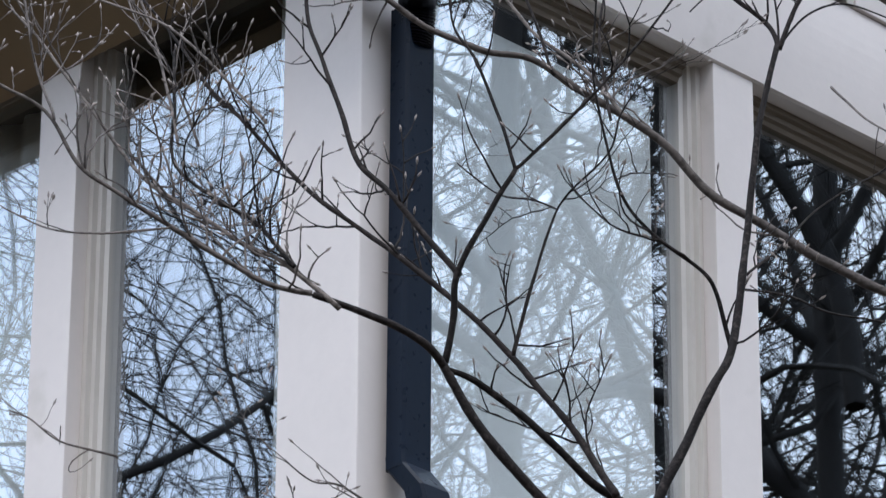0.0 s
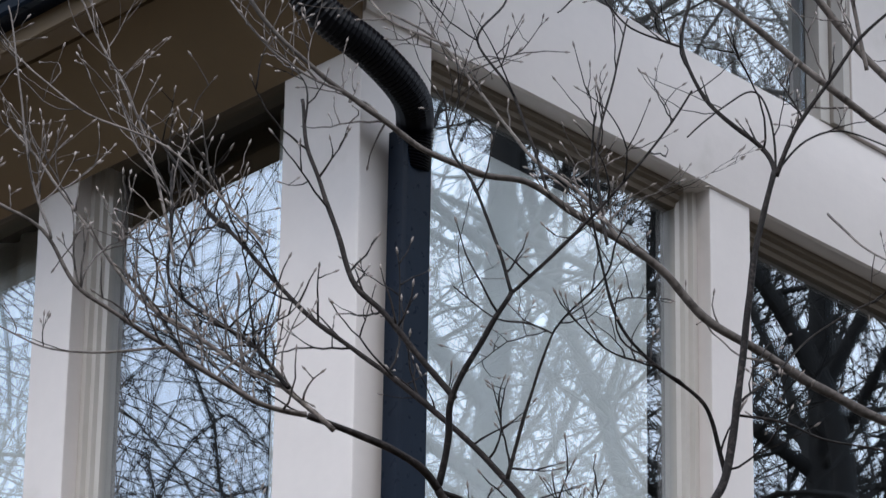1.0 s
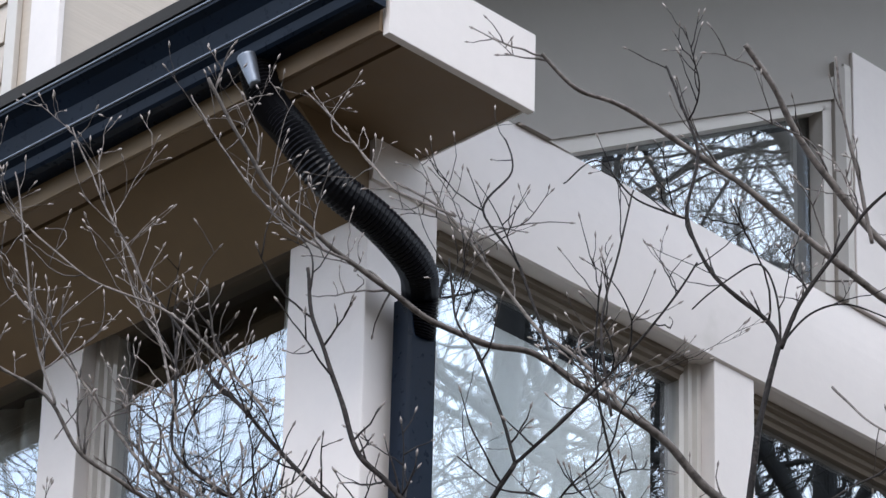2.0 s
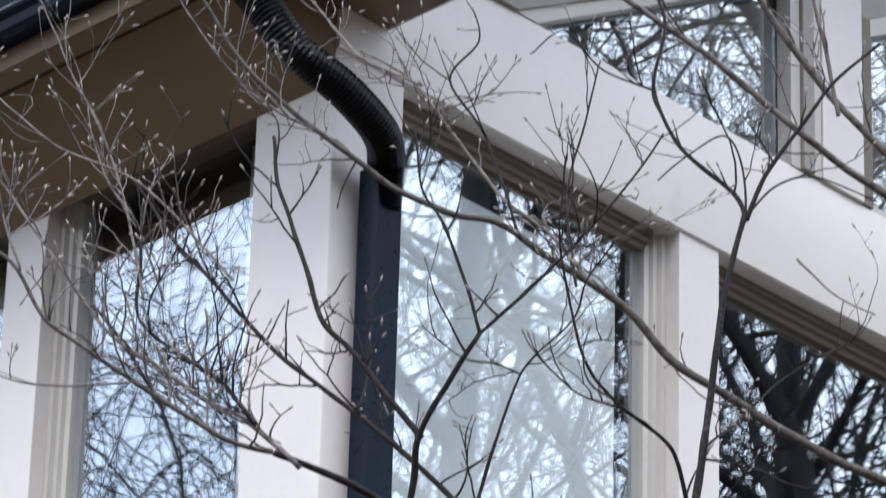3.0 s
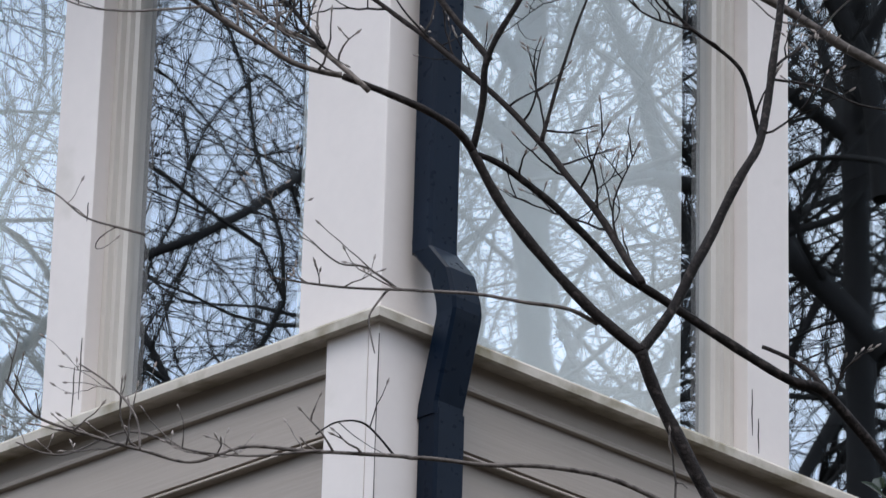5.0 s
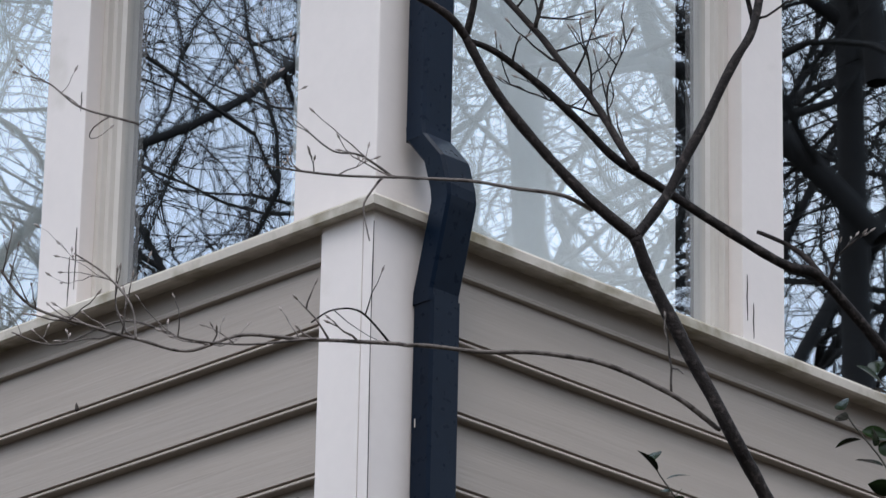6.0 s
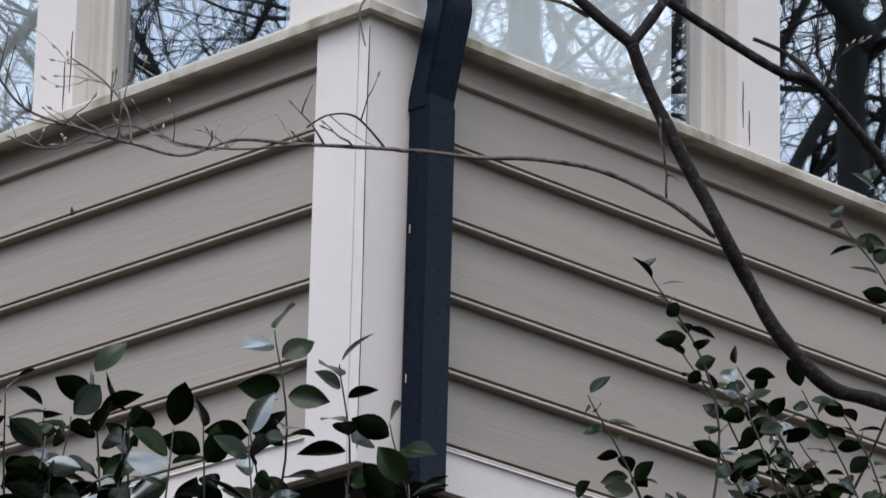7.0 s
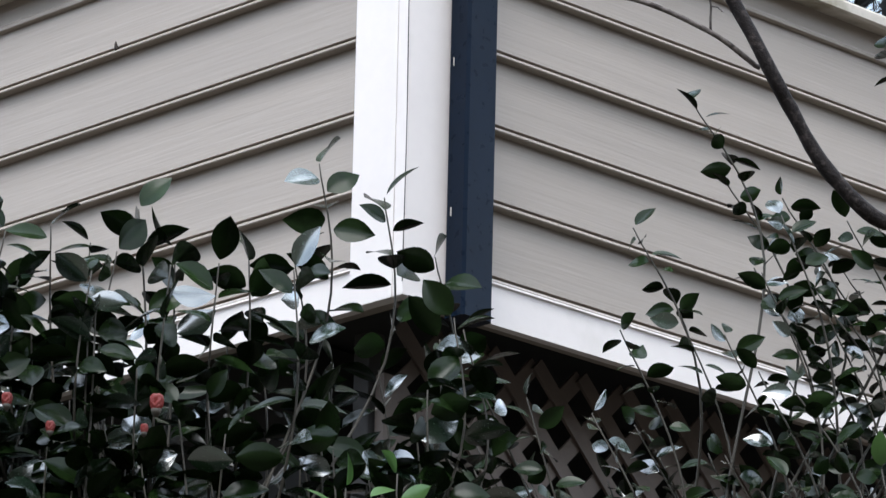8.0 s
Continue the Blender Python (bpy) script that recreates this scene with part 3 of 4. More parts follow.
limb([(0.17, -0.529), (0.184, -0.442), (0.191, -0.369), (0.236, -0.27), (0.303, -0.158)], 0.008, 0.005, -0.1, -0.2, 2, "limb")
limb([(0.303, -0.158), (0.399, -0.07), (0.487, 0.025), (0.597, 0.158), (0.652, 0.247)], 0.004, 0.002, -0.2, -0.3, 7, "limb")
limb([(0.303, -0.158), (0.268, -0.028), (0.229, 0.104), (0.184, 0.199), (0.167, 0.348)], 0.004, 0.002, -0.2, -0.1, 7, "limb")
limb([(0.168, -0.536), (0.122, -0.504), (0.022, -0.478), (-0.086, -0.458)], 0.009, 0.006, -0.1, -0.25, 2, "limb")
limb([(-0.089, -0.455), (-0.176, -0.448), (-0.262, -0.408), (-0.36, -0.356), (-0.448, -0.304), (-0.535, -0.252), (-0.602, -0.151), (-0.689, -0.106), (-0.754, -0.078)], 0.006, 0.003, -0.25, -0.45, 11, "limb", LITBARK)
limb([(-0.035, -0.487), (-0.145, -0.377), (-0.223, -0.332), (-0.324, -0.25), (-0.415, -0.18), (-0.509, -0.041), (-0.618, 0.126), (-0.703, 0.238)], 0.0055, 0.0025, -0.25, -0.1, 12, "limb", LITBARK)
limb([(-0.123, -0.399), (-0.191, -0.291), (-0.26, -0.219), (-0.364, -0.109), (-0.37, 0.055), (-0.375, 0.209)], 0.005, 0.0025, -0.25, 0, 12, "limb")
limb([(0.196, -0.366), (0.138, -0.283), (0.06, -0.18), (-0.002, -0.102), (-0.038, 0.014), (-0.073, 0.122), (-0.104, 0.219), (-0.118, 0.343)], 0.007, 0.004, -0.15, -0.05, 7, "limb")
limb([(1.095, -1.144), (1.012, -1.032), (0.933, -0.956), (0.863, -0.904), (0.782, -0.894), (0.57, -0.774), (0.468, -0.727), (0.371, -0.647), (0.246, -0.558), (0.177, -0.545)], 0.013, 0.006, 0.3, -0.1, 1.5, "limb")
limb([(0.904, -0.906), (0.873, -0.846), (0.83, -0.8), (0.763, -0.763)], 0.008, 0.004, 0.25, 0.3, 1.5, "limb")
limb([(0.505, -0.762), (0.45, -0.657), (0.372, -0.528), (0.31, -0.433), (0.208, -0.313), (0.086, -0.193), (-0.042, -0.084), (-0.146, 0.029), (-0.242, 0.158), (-0.315, 0.249), (-0.371, 0.349), (-0.465, 0.489)], 0.008, 0.003, 0, 0.3, 8, "limb")
limb([(0.308, -0.443), (0.332, -0.34), (0.36, -0.242), (0.393, -0.147)], 0.0045, 0.0025, 0.05, 0, 4, "limb")
limb([(0.393, -0.147), (0.425, -0.111), (0.497, -0.041), (0.519, 0.035), (0.574, 0.112)], 0.0025, 0.0015, 0, -0.1, 7, "limb")
limb([(0.393, -0.147), (0.343, -0.109), (0.277, -0.081), (0.197, 0.004)], 0.0025, 0.0015, 0, 0.1, 7, "limb")
limb([(1.211, -0.129), (1.101, -0.091), (0.961, -0.028), (0.842, 0.036), (0.723, 0.1), (0.64, 0.192), (0.556, 0.243), (0.461, 0.288), (0.353, 0.353), (0.246, 0.36), (0.14, 0.395), (0.056, 0.446), (-0.039, 0.503), (-0.099, 0.542), (-0.208, 0.647), (-0.27, 0.74), (-0.345, 0.875)], 0.0112, 0.0036, 0.5, 0.1, 4, "limb", LITBARK)
limb([(0.553, 0.217), (0.462, 0.356), (0.369, 0.456), (0.286, 0.586), (0.177, 0.766), (0.054, 0.87)], 0.005, 0.0025, 0.3, 0.5, 7, "limb", LITBARK)
limb([(0.673, -1.255), (0.59, -1.205), (0.491, -1.168), (0.37, -1.149), (0.254, -1.156), (0.068, -1.16)], 0.0056, 0.0042, 0.1, -0.06, 0.8, "limb", LITBARK)
limb([(0.068, -1.16), (-0.103, -1.166), (-0.24, -1.175), (-0.343, -1.221), (-0.437, -1.214), (-0.531, -1.2), (-0.634, -1.176), (-0.687, -1.123)], 0.0042, 0.0024, -0.06, -0.3, 9, "limb", LITBARK, 0.5)
limb([(-0.101, -1.204), (-0.238, -1.213), (-0.344, -1.196), (-0.463, -1.157), (-0.589, -1.198), (-0.676, -1.169)], 0.0025, 0.0015, -0.2, -0.1, 8, "limb", LITBARK, 0.5)
limb([(0.419, -0.848), (0.363, -0.835), (0.285, -0.835), (0.187, -0.835), (0.078, -0.847)], 0.0045, 0.003, 0, -0.13, 0.8, "limb", LITBARK)
limb([(0.078, -0.847), (-0.072, -0.86), (-0.211, -0.858)], 0.003, 0.002, -0.13, -0.2, 9, "limb", LITBARK, 0.5)
limb([(1.201, 0.564), (1.088, 0.626), (0.992, 0.694), (0.822, 0.827), (0.614, 0.968), (0.526, 1.005), (0.439, 1.021), (0.364, 1.087)], 0.009, 0.004, 0.5, 0.3, 3.5, "limb", LITBARK)
limb([(1.214, 0.579), (1.079, 0.705), (0.995, 0.791), (0.909, 0.906), (0.859, 0.993), (0.796, 1.066)], 0.009, 0.006, 0.4, 0.2, 3, "limb", LITBARK)
limb([(1.059, 0.587), (1.032, 0.717), (1, 0.835), (0.979, 0.981)], 0.005, 0.003, 0.2, 0.1, 4, "limb", LITBARK)
limb([(0.74, -0.394), (0.712, -0.297), (0.675, -0.25), (0.577, -0.181), (0.521, -0.11), (0.476, 0.051), (0.463, 0.163), (0.474, 0.303)], 0.005, 0.002, 0.1, -0.1, 6, "limb")
limb([(0.764, -0.269), (0.862, -0.301), (0.947, -0.352), (1.077, -0.39)], 0.003, 0.0018, 0.1, 0, 3, "limb")
limb([(0.776, -0.237), (0.863, -0.128), (0.941, -0.017), (1.088, 0.11)], 0.003, 0.0018, 0.1, 0.3, 4, "limb")

limb([(-0.358, -0.068), (-0.408, 0.172), (-0.475, 0.38), (-0.534, 0.513), (-0.623, 0.743)], 0.0032, 0.0016, -0.1, 0.1, 6, "limb", LITBARK)
limb([(-0.322, -0.016), (-0.389, 0.196), (-0.465, 0.335), (-0.511, 0.531)], 0.003, 0.0016, 0, 0.2, 6, "limb", LITBARK)
limb([(-0.184, -0.065), (-0.278, 0.066), (-0.384, 0.187), (-0.548, 0.282), (-0.657, 0.392), (-0.734, 0.492)], 0.0034, 0.0016, -0.2, 0, 7, "limb", LITBARK)
limb([(-0.584, -0.167), (-0.635, 0.015), (-0.671, 0.226), (-0.71, 0.457)], 0.003, 0.0016, -0.4, -0.2, 7, "limb", LITBARK)
limb([(-0.038, 0.448), (-0.134, 0.527), (-0.207, 0.621), (-0.308, 0.785), (-0.388, 0.952)], 0.0032, 0.0016, 0.1, 0.3, 7, "limb", LITBARK)
limb([(0.184, 0.618), (0.053, 0.721), (-0.046, 0.883), (-0.147, 1.034)], 0.0032, 0.0016, 0.2, 0.4, 6, "limb", LITBARK)
limb([(0.508, 0.108), (0.488, 0.334), (0.531, 0.554), (0.558, 0.696)], 0.0034, 0.0018, 0.1, 0.2, 4, "limb")
limb([(0.398, 0.261), (0.322, 0.513), (0.244, 0.662), (0.304, 0.774), (0.286, 0.872)], 0.0034, 0.0018, 0.2, 0.3, 4, "limb")
limb([(0.663, 0.574), (0.559, 0.637), (0.479, 0.744), (0.409, 0.706)], 0.0026, 0.0016, 0.1, 0.2, 4, "limb")
limb([(0.859, 0.302), (0.853, 0.439), (0.82, 0.512), (0.762, 0.491), (0.68, 0.415)], 0.0026, 0.0016, 0.15, 0.2, 4, "limb")
limb([(0.964, 0.217), (1.022, 0.108), (1.103, 0.02)], 0.003, 0.0016, 0.15, 0, 3, "limb", LITBARK)
limb([(0.861, 0.313), (0.923, 0.396), (1.008, 0.428), (1.137, 0.387)], 0.0028, 0.0016, 0.15, 0.2, 3, "limb")
limb([(-0.357, -0.393), (-0.488, -0.375), (-0.612, -0.327), (-0.695, -0.253)], 0.0026, 0.0015, -0.4, -0.2, 4, "limb", LITBARK)
limb([(-0.444, -0.824), (-0.498, -0.809), (-0.562, -0.789), (-0.613, -0.745), (-0.651, -0.729)], 0.0024, 0.0015, -0.3, -0.3, 6, "limb", LITBARK)
limb([(0.036, -0.835), (-0.031, -0.805), (-0.084, -0.81), (-0.134, -0.78)], 0.0026, 0.0015, -0.1, -0.2, 9, "limb", LITBARK)
limb([(0.014, -0.836), (-0.017, -0.884), (-0.017, -0.919), (-0.008, -0.965)], 0.0024, 0.0014, -0.1, -0.1, 1, "limb", LITBARK)
limb([(0.036, -1.133), (-0.019, -1.083), (-0.072, -1.095), (-0.114, -1.134)], 0.0024, 0.0015, 0, -0.1, 5, "limb")
limb([(-0.432, -1.251), (-0.445, -1.185), (-0.488, -1.13), (-0.553, -1.086)], 0.0026, 0.0015, -0.3, -0.3, 6, "limb", LITBARK)
limb([(1.30, -1.9), (1.26, -1.5), (1.18, -1.25), (1.095, -1.144)], 0.028, 0.016, 0.3, 0.3, 0, "limb")
limb([(1.40, -2.6), (1.55, -1.4), (1.50, -0.6), (1.36, -0.25), (1.211, -0.129)], 0.035, 0.014, 0.3, 0.5, 0, "limb")
limb([(1.52, -0.9), (1.50, 0.1), (1.36, 0.45), (1.201, 0.564)], 0.022, 0.0095, 0.42, 0.5, 0, "limb")
limb([(1.51, -0.2), (1.46, 0.25), (1.34, 0.5), (1.214, 0.579)], 0.018, 0.0095, 0.44, 0.4, 0, "limb")


# ---------------------------------------------------------------- tall trees that the windows mirror
def big_tree(base, height, seed, trunk=0.42, lean=(0, 0), spread=1.0, r0=0.2, label="tall bare tree with a dense twiggy crown", extra=()):
    """Bare deciduous tree: trunk with forks, limbs and fine twigs, as plain vertex rings."""
    r = random.Random(seed)
    sets = {"trunk": ([], []), "crown": ([], [])}

    def ring_tube(key, pts, radii, sides):
        verts, faces = sets[key]
        first, u = len(verts), None
        for i, p in enumerate(pts):
            d = (pts[min(i + 1, len(pts) - 1)] - pts[max(i - 1, 0)]).normalized()
            u = (u - d * u.dot(d)).normalized() if u else d.orthogonal().normalized()
            v = d.cross(u)
            for k in range(sides):
                q = p + (u * math.cos(k * math.tau / sides) + v * math.sin(k * math.tau / sides)) * radii[i]
                verts.append(q[:])
        for i in range(len(pts) - 1):
            for k in range(sides):
                a, b = first + i * sides + k, first + i * sides + (k + 1) % sides
                faces.append((a, b, b + sides, a + sides))

    def grow(p, d, length, rad, depth):
        n = (5, 8, 7, 5, 4, 3)[depth]
        pts, radii, dirs = [p.copy()], [rad], []
        end = rad * (0.62 if depth < 5 else 0.4)
        for i in range(n):
            k = (0.035, 0.2, 0.22, 0.24, 0.26, 0.26)[depth]
            d = (d + Vector((r.gauss(0, k), r.gauss(0, k), r.gauss(0.04, k)))).normalized()
            p = p + d * length / n
            pts.append(p.copy())
            radii.append(max(0.0032, rad + (end - rad) * (i + 1) / n))
            dirs.append(d.copy())
        ring_tube("trunk" if depth == 0 else "crown", pts, radii, 10 if depth == 0 else 6 if depth < 3 else 3)
        if depth == 5 or rad < 0.003:
            return
        kids = (6, 6, 4, 4, 4)[depth]
        for j in range(kids):
            f = 1.0 if j == 0 else r.uniform(0.35, 1.0)
            i = min(n - 1, int(f * n))
            axis = Vector((r.uniform(-1, 1), r.uniform(-1, 1), r.uniform(-0.35, 0.8))).normalized()
            nd = (dirs[i] * (1.0 if j == 0 else 0.55) + axis * (0.45 if j == 0 else 0.95) * spread).normalized()
            grow(pts[i + 1], nd, min(length, height * 0.36) * r.uniform(0.5, 0.8), radii[i + 1] * (0.8 if j == 0 else r.uniform(0.45, 0.68)), depth + 1)

    for pts, r1, r2 in extra:
        line = smooth_path([Vector(p) for p in pts], 6)
        radii = [(r1 + (r2 - r1) * i / (len(line) - 1)) * (1 + 0.12 * noise.noise(p * 3)) for i, p in enumerate(line)]
        ring_tube("crown", line, radii, 8)
        for i in range(6, len(line) - 1, 2):
            out = Vector((r.uniform(-1, 1), r.uniform(-1, 1), r.uniform(-0.3, 1))).normalized()
            grow(line[i], out, r.uniform(0.8, 1.6), radii[i] * 0.4, 3)

    x, y = base
    start = Vector((x, y, ground_z(x, y) - 0.1))
    grow(start, Vector((lean[0], lean[1], 1)).normalized(), height * trunk, r0, 0)
    t = group_empty("tall_tree", (0, 0, 0), label, "tree", "trees round the house")
    for key, (verts, faces) in sets.items():
        me = bpy.data.meshes.new(key)
        me.from_pydata(verts, [], faces)
        me.materials.append(FARBARK)
        for p in me.polygons:
            p.use_smooth = True
        ob = new(key, me)
        ob.parent = t
    return t


# crooked low limbs of the tree nearest the south windows
GNARLED = [([(7.25, -4.4, 9.1), (7.1, -4.55, 9.35), (6.95, -4.66, 9.52), (6.78, -4.82, 9.76), (6.55, -5.02, 9.84), (6.2, -5.35, 9.90), (5.8, -5.7, 10.3)], 0.06, 0.032),
           ([(7.25, -4.4, 9.8), (7.2, -4.45, 10.4), (7.0, -4.6, 10.9), (6.8, -4.75, 11.2), (6.4, -5.1, 11.5)], 0.055, 0.03)]
for base, height, seed, trunk, r0 in (
        ((7.25, -4.4), 13, 3, 0.75, 0.09), ((6.8, -5.65), 14, 11, 0.72, 0.10), ((9.4, -6.6), 14, 41, 0.5, 0.08),
        ((13.0, -7.4), 17, 8, 0.42, 0.10), ((13.5, -11.5), 22, 71, 0.42, 0.12), ((16.0, -11.0), 22, 77, 0.42, 0.12), ((12.0, -11.0), 21, 83, 0.45, 0.10), ((14.8, -13.2), 22, 87, 0.42, 0.11),
        ((-7.2, 8.6), 13, 21, 0.42, 0.06), ((-4.7, 8.2), 12, 29, 0.5, 0.07), ((-10.5, 11.0), 17, 17, 0.42, 0.10), ((-8.0, 12.5), 16, 37, 0.42, 0.10), ((-9.0, 9.6), 15, 61, 0.42, 0.075), ((-7.6, 10.4), 14, 97, 0.45, 0.06)):
    big_tree(base, height, seed, trunk, r0=r0, extra=GNARLED if seed == 3 else ())


# ---------------------------------------------------------------- camellias
def leaf_mesh(name, length, width, fold, droop, mat):
    """Ovate pointed leaf with a midrib fold and a drooping tip, thin but solid."""
    bm = bmesh.new()
    shape = ((0.0, 0.05), (0.05, 0.30), (0.13, 0.60), (0.25, 0.86), (0.40, 1.0), (0.56, 0.97), (0.70, 0.80), (0.82, 0.54), (0.91, 0.28), (1.0, 0.02))
    rows = []
    for f, wd in shape:
        x = f * length
        z = -droop * length * f * f
        hw = wd * width / 2
        rows.append([bm.verts.new((x, s * hw, z + abs(s) * fold * hw)) for s in (-1, -0.5, 0, 0.5, 1)])
    for a, b in zip(rows, rows[1:]):
        for k in range(4):
            bm.faces.new((a[k], a[k + 1], b[k + 1], b[k]))
    me = bpy.data.meshes.new(name)
    bm.to_mesh(me)
    bm.free()
    for p in me.polygons:
        p.use_smooth = True
    me.materials.append(mat)
    return me


def leaf_pose(r, at, out):
    """A leaf that points along out, rolled and pitched at random."""
    x = out.normalized()
    up = Vector((r.gauss(0, 0.6), r.gauss(0, 0.6), 0.75)) - HEAD * r.uniform(-0.1, 0.6)
    y = up.cross(x).normalized()
    z = x.cross(y)
    m = Matrix((x, y, z)).transposed().to_4x4()
    return Matrix.Translation(at) @ m @ Matrix.Rotation(r.gauss(0, 0.5), 4, "X")


def at_front(u, z, h):
    """u along the front, z height, h metres out from the eye."""
    p = Vector((EYE[0], EYE[1], 0)) + HEAD * h + SIDE * u
    p.z = z
    return p


def camellia(label, base_u, base_h, hero, fill, size, seed, gap, young=(), lean=0.0):
    """Shrub with stems to the hero tips (own leaf objects) and a body of fill stems (joined leaves)."""
    r = random.Random(seed)
    base = at_front(base_u, 0, base_h)
    base.z = ground_z(base.x, base.y) - 0.03
    shrub = group_empty("camellia_shrub", (0, 0, 0), label, "shrub", "camellias by the house")
    meshes = [leaf_mesh("leaf", size * k, size * k * w, f, d, LEAF) for k, w, f, d in ((1.0, 0.62, 0.25, 0.15), (0.85, 0.68, 0.15, 0.25), (1.1, 0.57, 0.35, 0.1), (0.7, 0.64, 0.2, 0.3), (0.95, 0.64, 0.2, 0.2))]
    waxy = [leaf_mesh("leaf", size * k, size * k * 0.6, 0.2, 0.2, WAXY) for k in (1.0, 0.8)]
    light = [leaf_mesh("leaf", size * k, size * k * 0.52, 0.2, 0.2, YOUNG) for k in (0.75, 0.9)] if young else []
    stems = bmesh.new()
    joined_v, joined_f, joined_m = [], [], []

    def place(tip, leaves, own, mats):
        foot = base + Vector((r.uniform(-0.25, 0.25), r.uniform(-0.25, 0.25), 0))
        mid = foot.lerp(tip, 0.55) + Vector((r.uniform(-0.1, 0.1), r.uniform(-0.1, 0.1), 0))
        near = tip + SIDE * lean + Vector((r.uniform(-0.03, 0.03), r.uniform(-0.03, 0.03), -0.33))
        pts = smooth_path([foot, mid, near, tip], 7)
        tube(stems, pts, [0.004 * (1 - i / len(pts)) + 0.0013 for i in range(len(pts))], 5)
        turn = r.uniform(0, math.tau)
        for k in range(leaves):
            down = k * gap * r.uniform(0.85, 1.15)
            at, span = tip.copy(), down
            for a, b in zip(pts[::-1], pts[-2::-1]):
                step = (b - a).length
                if span < step:
                    at = a.lerp(b, span / step)
                    break
                span -= step
            turn += 2.4 + r.gauss(0, 0.3)
            out = Vector((math.cos(turn), math.sin(turn), r.uniform(-0.25, 0.75) if k else 1.2))
            m = leaf_pose(r, at + out.normalized() * 0.008, out)
            me = r.choice(mats)
            if mats is meshes and r.random() < (0.09 if own else 0.2):
                me = r.choice(waxy)
            if own:
                ob = new("leaf", me)
                ob.parent = shrub
                ob.matrix_basis = m
            else:
                n = len(joined_v)
                joined_v.extend((m @ v.co)[:] for v in me.vertices)
                joined_f.extend(tuple(n + i for i in p.vertices) for p in me.polygons)
                joined_m.extend([1 if me in waxy else 0] * len(me.polygons))

    for u, z, h in hero:
        place(at_front(u, z, h), r.randint(11, 12), True, meshes)
    for u, z, h in young:
        place(at_front(u, z, h), 5, True, light)
    for u, z, h in fill:
        place(at_front(u, z, h), r.randint(20, 26), False, meshes)
    part("stem_growth", stems, STEM, shrub, smooth=True)["kind"] = "stuff"
    me = bpy.data.meshes.new("foliage")
    me.from_pydata(joined_v, [], joined_f)
    me.materials.append(LEAF)
    me.materials.append(WAXY)
    me.polygons.foreach_set("material_index", joined_m)
    for p in me.polygons:
        p.use_smooth = True
    fo = new("foliage", me)
    fo.parent = shrub
    fo["kind"] = "stuff"
    return shrub


STEM = material("green_brown_stem", (0.034, 0.028, 0.019), 0.7, vary=0.25, scale=20)
YOUNG = material("young_camellia_leaf", (0.045, 0.10, 0.02), 0.4, vary=0.2, scale=20, per_object=0.15)
PETAL = material("red_petal", (0.15, 0.014, 0.010), 0.5, vary=0.2, scale=30)
r = random.Random(4)
left_fill = [(u, 4.45 - 0.2 * (u + 0.8) - r.random() ** 1.2 * 0.55, r.uniform(8.7, 9.45)) for u in [r.uniform(-1.1, 0.12) for _ in range(150)]]
camellia("large dark glossy camellia with red buds", -0.45, 9.1,
         [(-0.172, 4.664, 9.1), (-0.041, 4.596, 9.1), (-0.527, 4.56, 9.1), (-0.306, 4.478, 9.1), (-0.699, 4.521, 9.1), (0.062, 4.475, 9.1), (-0.619, 4.488, 9.1), (-0.761, 4.414, 9.1), (-0.217, 4.474, 9.1), (-0.452, 4.48, 9.1), (-0.56, 4.44, 9.0), (-0.36, 4.42, 9.0)],
         left_fill, 0.088, 12, 0.028, young=[(-0.095, 3.84, 8.5), (-0.002, 3.87, 8.5), (0.88, 3.90, 8.5)])
right_fill = [(u, 4.24 - r.random() ** 0.8 * 0.5 + 0.1 * max(0, u - 0.5), r.uniform(8.8, 9.4)) for u in [r.uniform(0.12, 0.95) for _ in range(32)]]
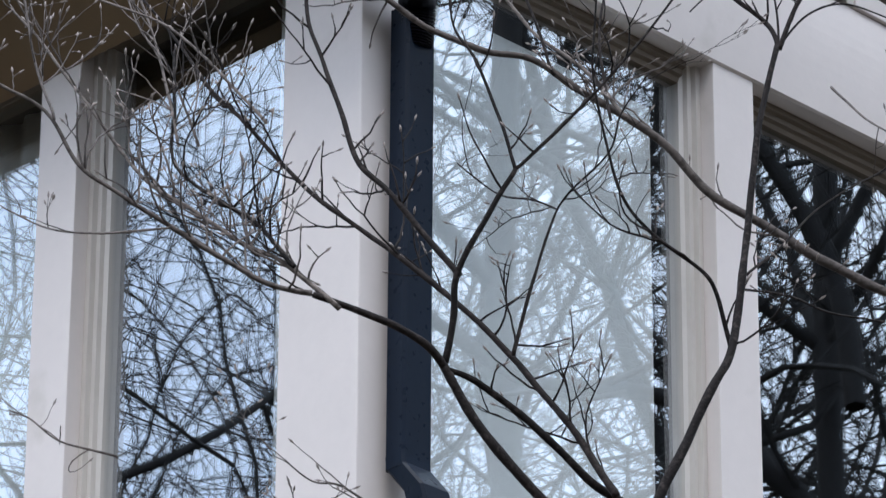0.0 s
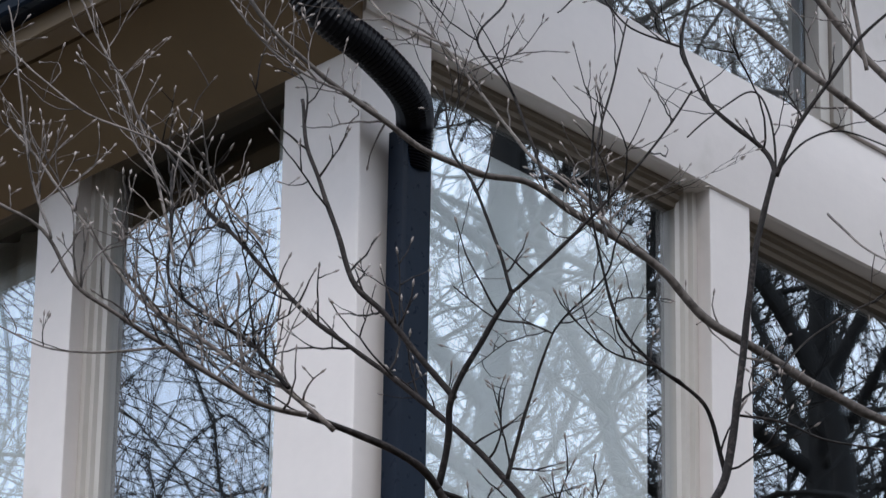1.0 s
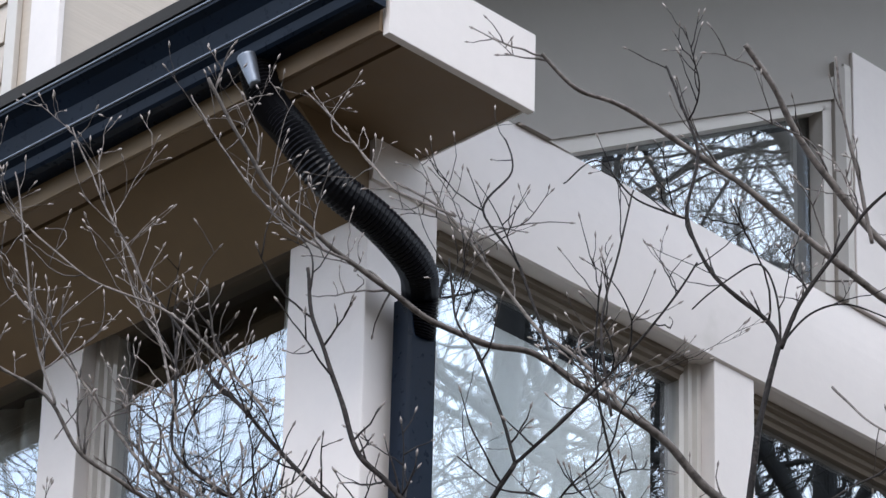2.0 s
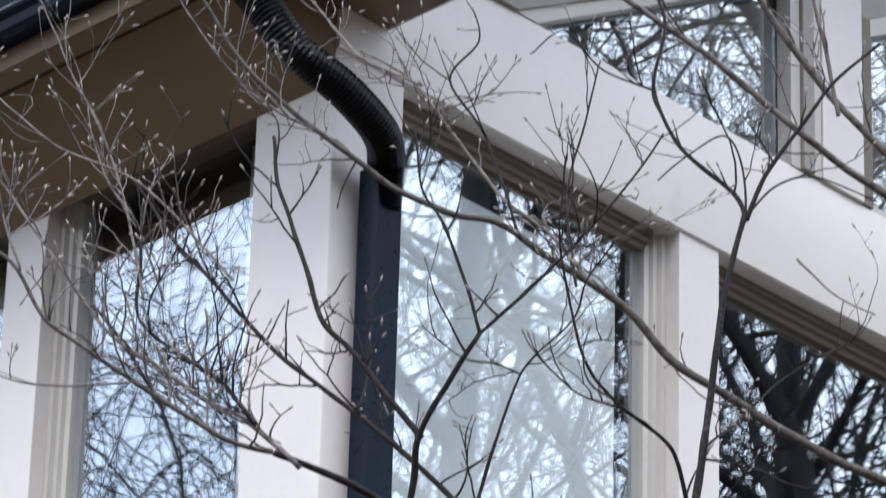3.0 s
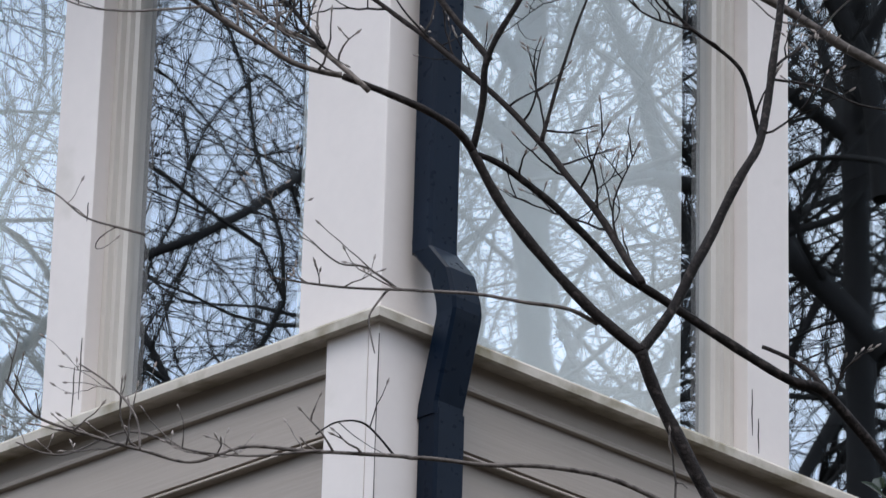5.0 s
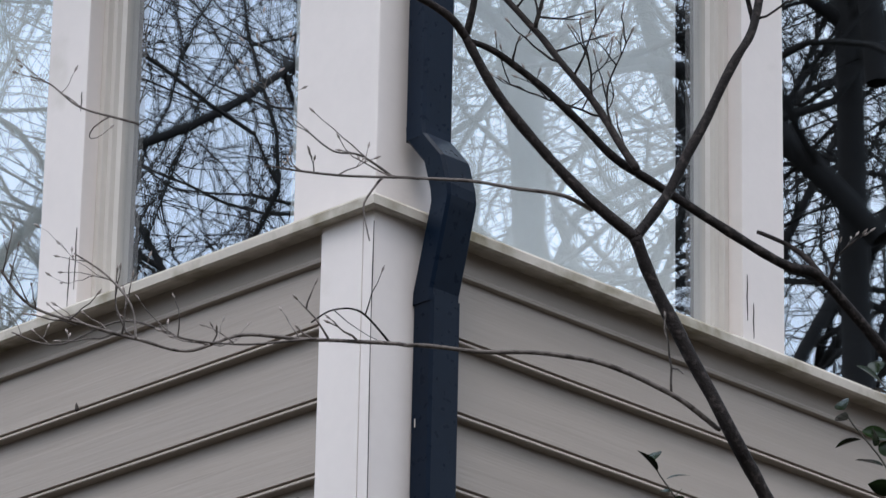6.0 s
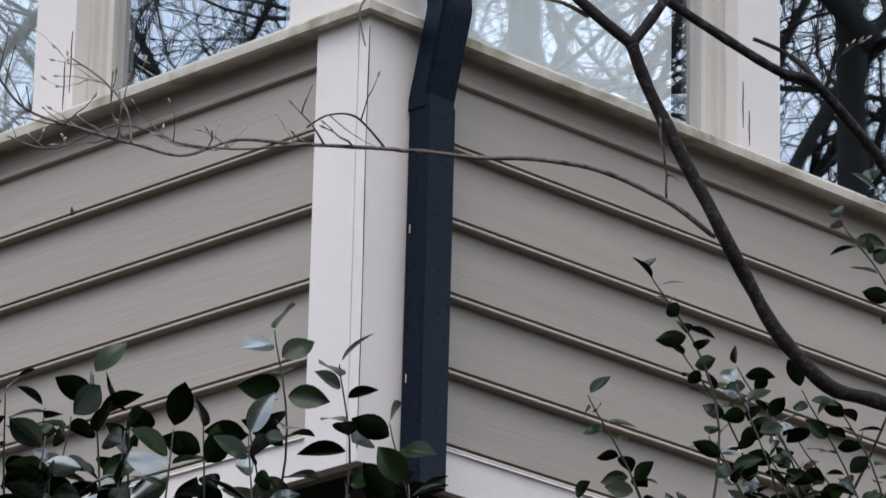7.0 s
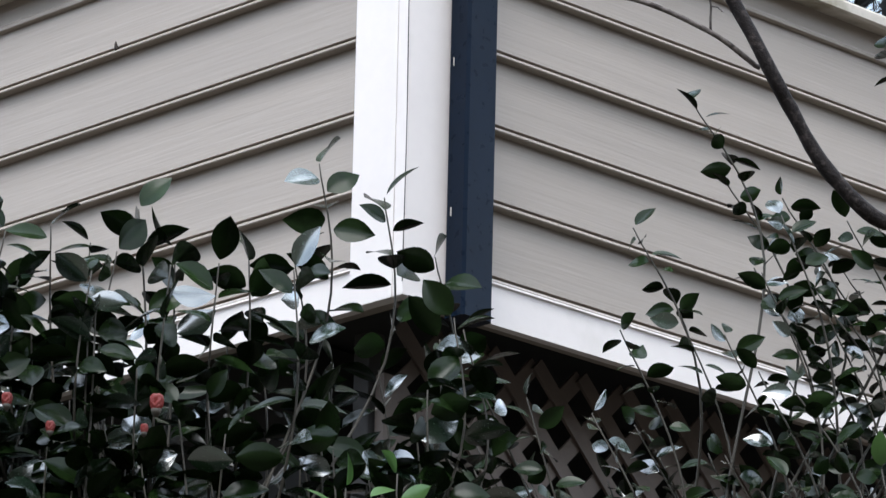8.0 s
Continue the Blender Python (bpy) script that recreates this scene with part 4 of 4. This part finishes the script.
camellia("slender camellia with small pointed leaves", 0.75, 9.15,
         [(0.575, 4.849, 9.2), (0.458, 4.578, 9.2), (0.645, 4.70, 9.25), (0.757, 4.648, 9.2), (0.819, 4.54, 9.2), (0.865, 4.434, 9.2), (0.70, 4.50, 9.2), (0.965, 4.97, 9.2), (1.03, 5.05, 9.2), (0.945, 4.60, 9.2), (0.424, 4.304, 9.0), (0.55, 4.40, 9.2), (0.78, 4.40, 9.2)],
         right_fill + [(r.uniform(0.62, 0.98), r.uniform(4.28, 4.58), r.uniform(9.0, 9.4)) for _ in range(7)], 0.057, 31, 0.022, lean=0.13)


def bloom(u, z, h, size):
    """A half-open red camellia bud of overlapping cupped petals on a short calyx."""
    b = group_empty("camellia_bloom", at_front(u, z, h), "half-open red camellia bud among dark leaves", "flower", "camellia buds")
    for k in range(7):
        bm = bmesh.new()
        bmesh.ops.create_uvsphere(bm, u_segments=8, v_segments=6, radius=size, matrix=Matrix.Rotation(k * 2.4, 4, "Z") @ Matrix.Rotation(0.35 + 0.05 * k, 4, "X") @ Matrix.Translation((0, 0, size * 0.25)) @ Matrix.Diagonal((0.75, 0.32, 1.0, 1)))
        part("petal", bm, PETAL, b, smooth=True)
    bm = bmesh.new()
    tube(bm, [Vector((0, 0, -size * 1.3)), Vector((0, 0, -size * 0.9)), Vector((0, 0, -size * 0.5))], [size * 0.2, size * 0.5, size * 0.62], 8)
    part("calyx", bm, STEM, b, smooth=True)


for u, z, h, sz in ((-0.73, 4.03, 8.64, 0.014), (-0.649, 3.985, 8.66, 0.012), (-0.453, 4.035, 8.66, 0.018), (-0.472, 3.975, 8.62, 0.010)):
    bloom(u, z, h, sz)

# ---------------------------------------------------------------- siding boards, one by one
B = [(-0.001, 0.0), (0.020, 0.0), (0.0265, 0.0010), (0.0282, 0.0032), (0.0266, 0.0064), (0.0228, 0.0100), (0.0180, 0.0132), (0.0135, 0.0148), (0.0060, 0.0150), (0.0060, 0.0198), (0.0172, 0.0210), (0.002, BOARD + 0.012), (-0.001, BOARD + 0.012)]
for w, place in ((wall_west, west), (wall_south, south)):
    first = None
    for k in range(5):
        z = 4.775 + BOARD * k
        top = min(BOARD + 0.012, 5.70 - z)
        if first is None:
            first = part("board", extrude_profile(B, 0.1335, LEN, place), SIDING, w)
            ob = first
        else:
            ob = new("board", first.data)
            ob.parent = w
        ob.location = (0, 0, z)
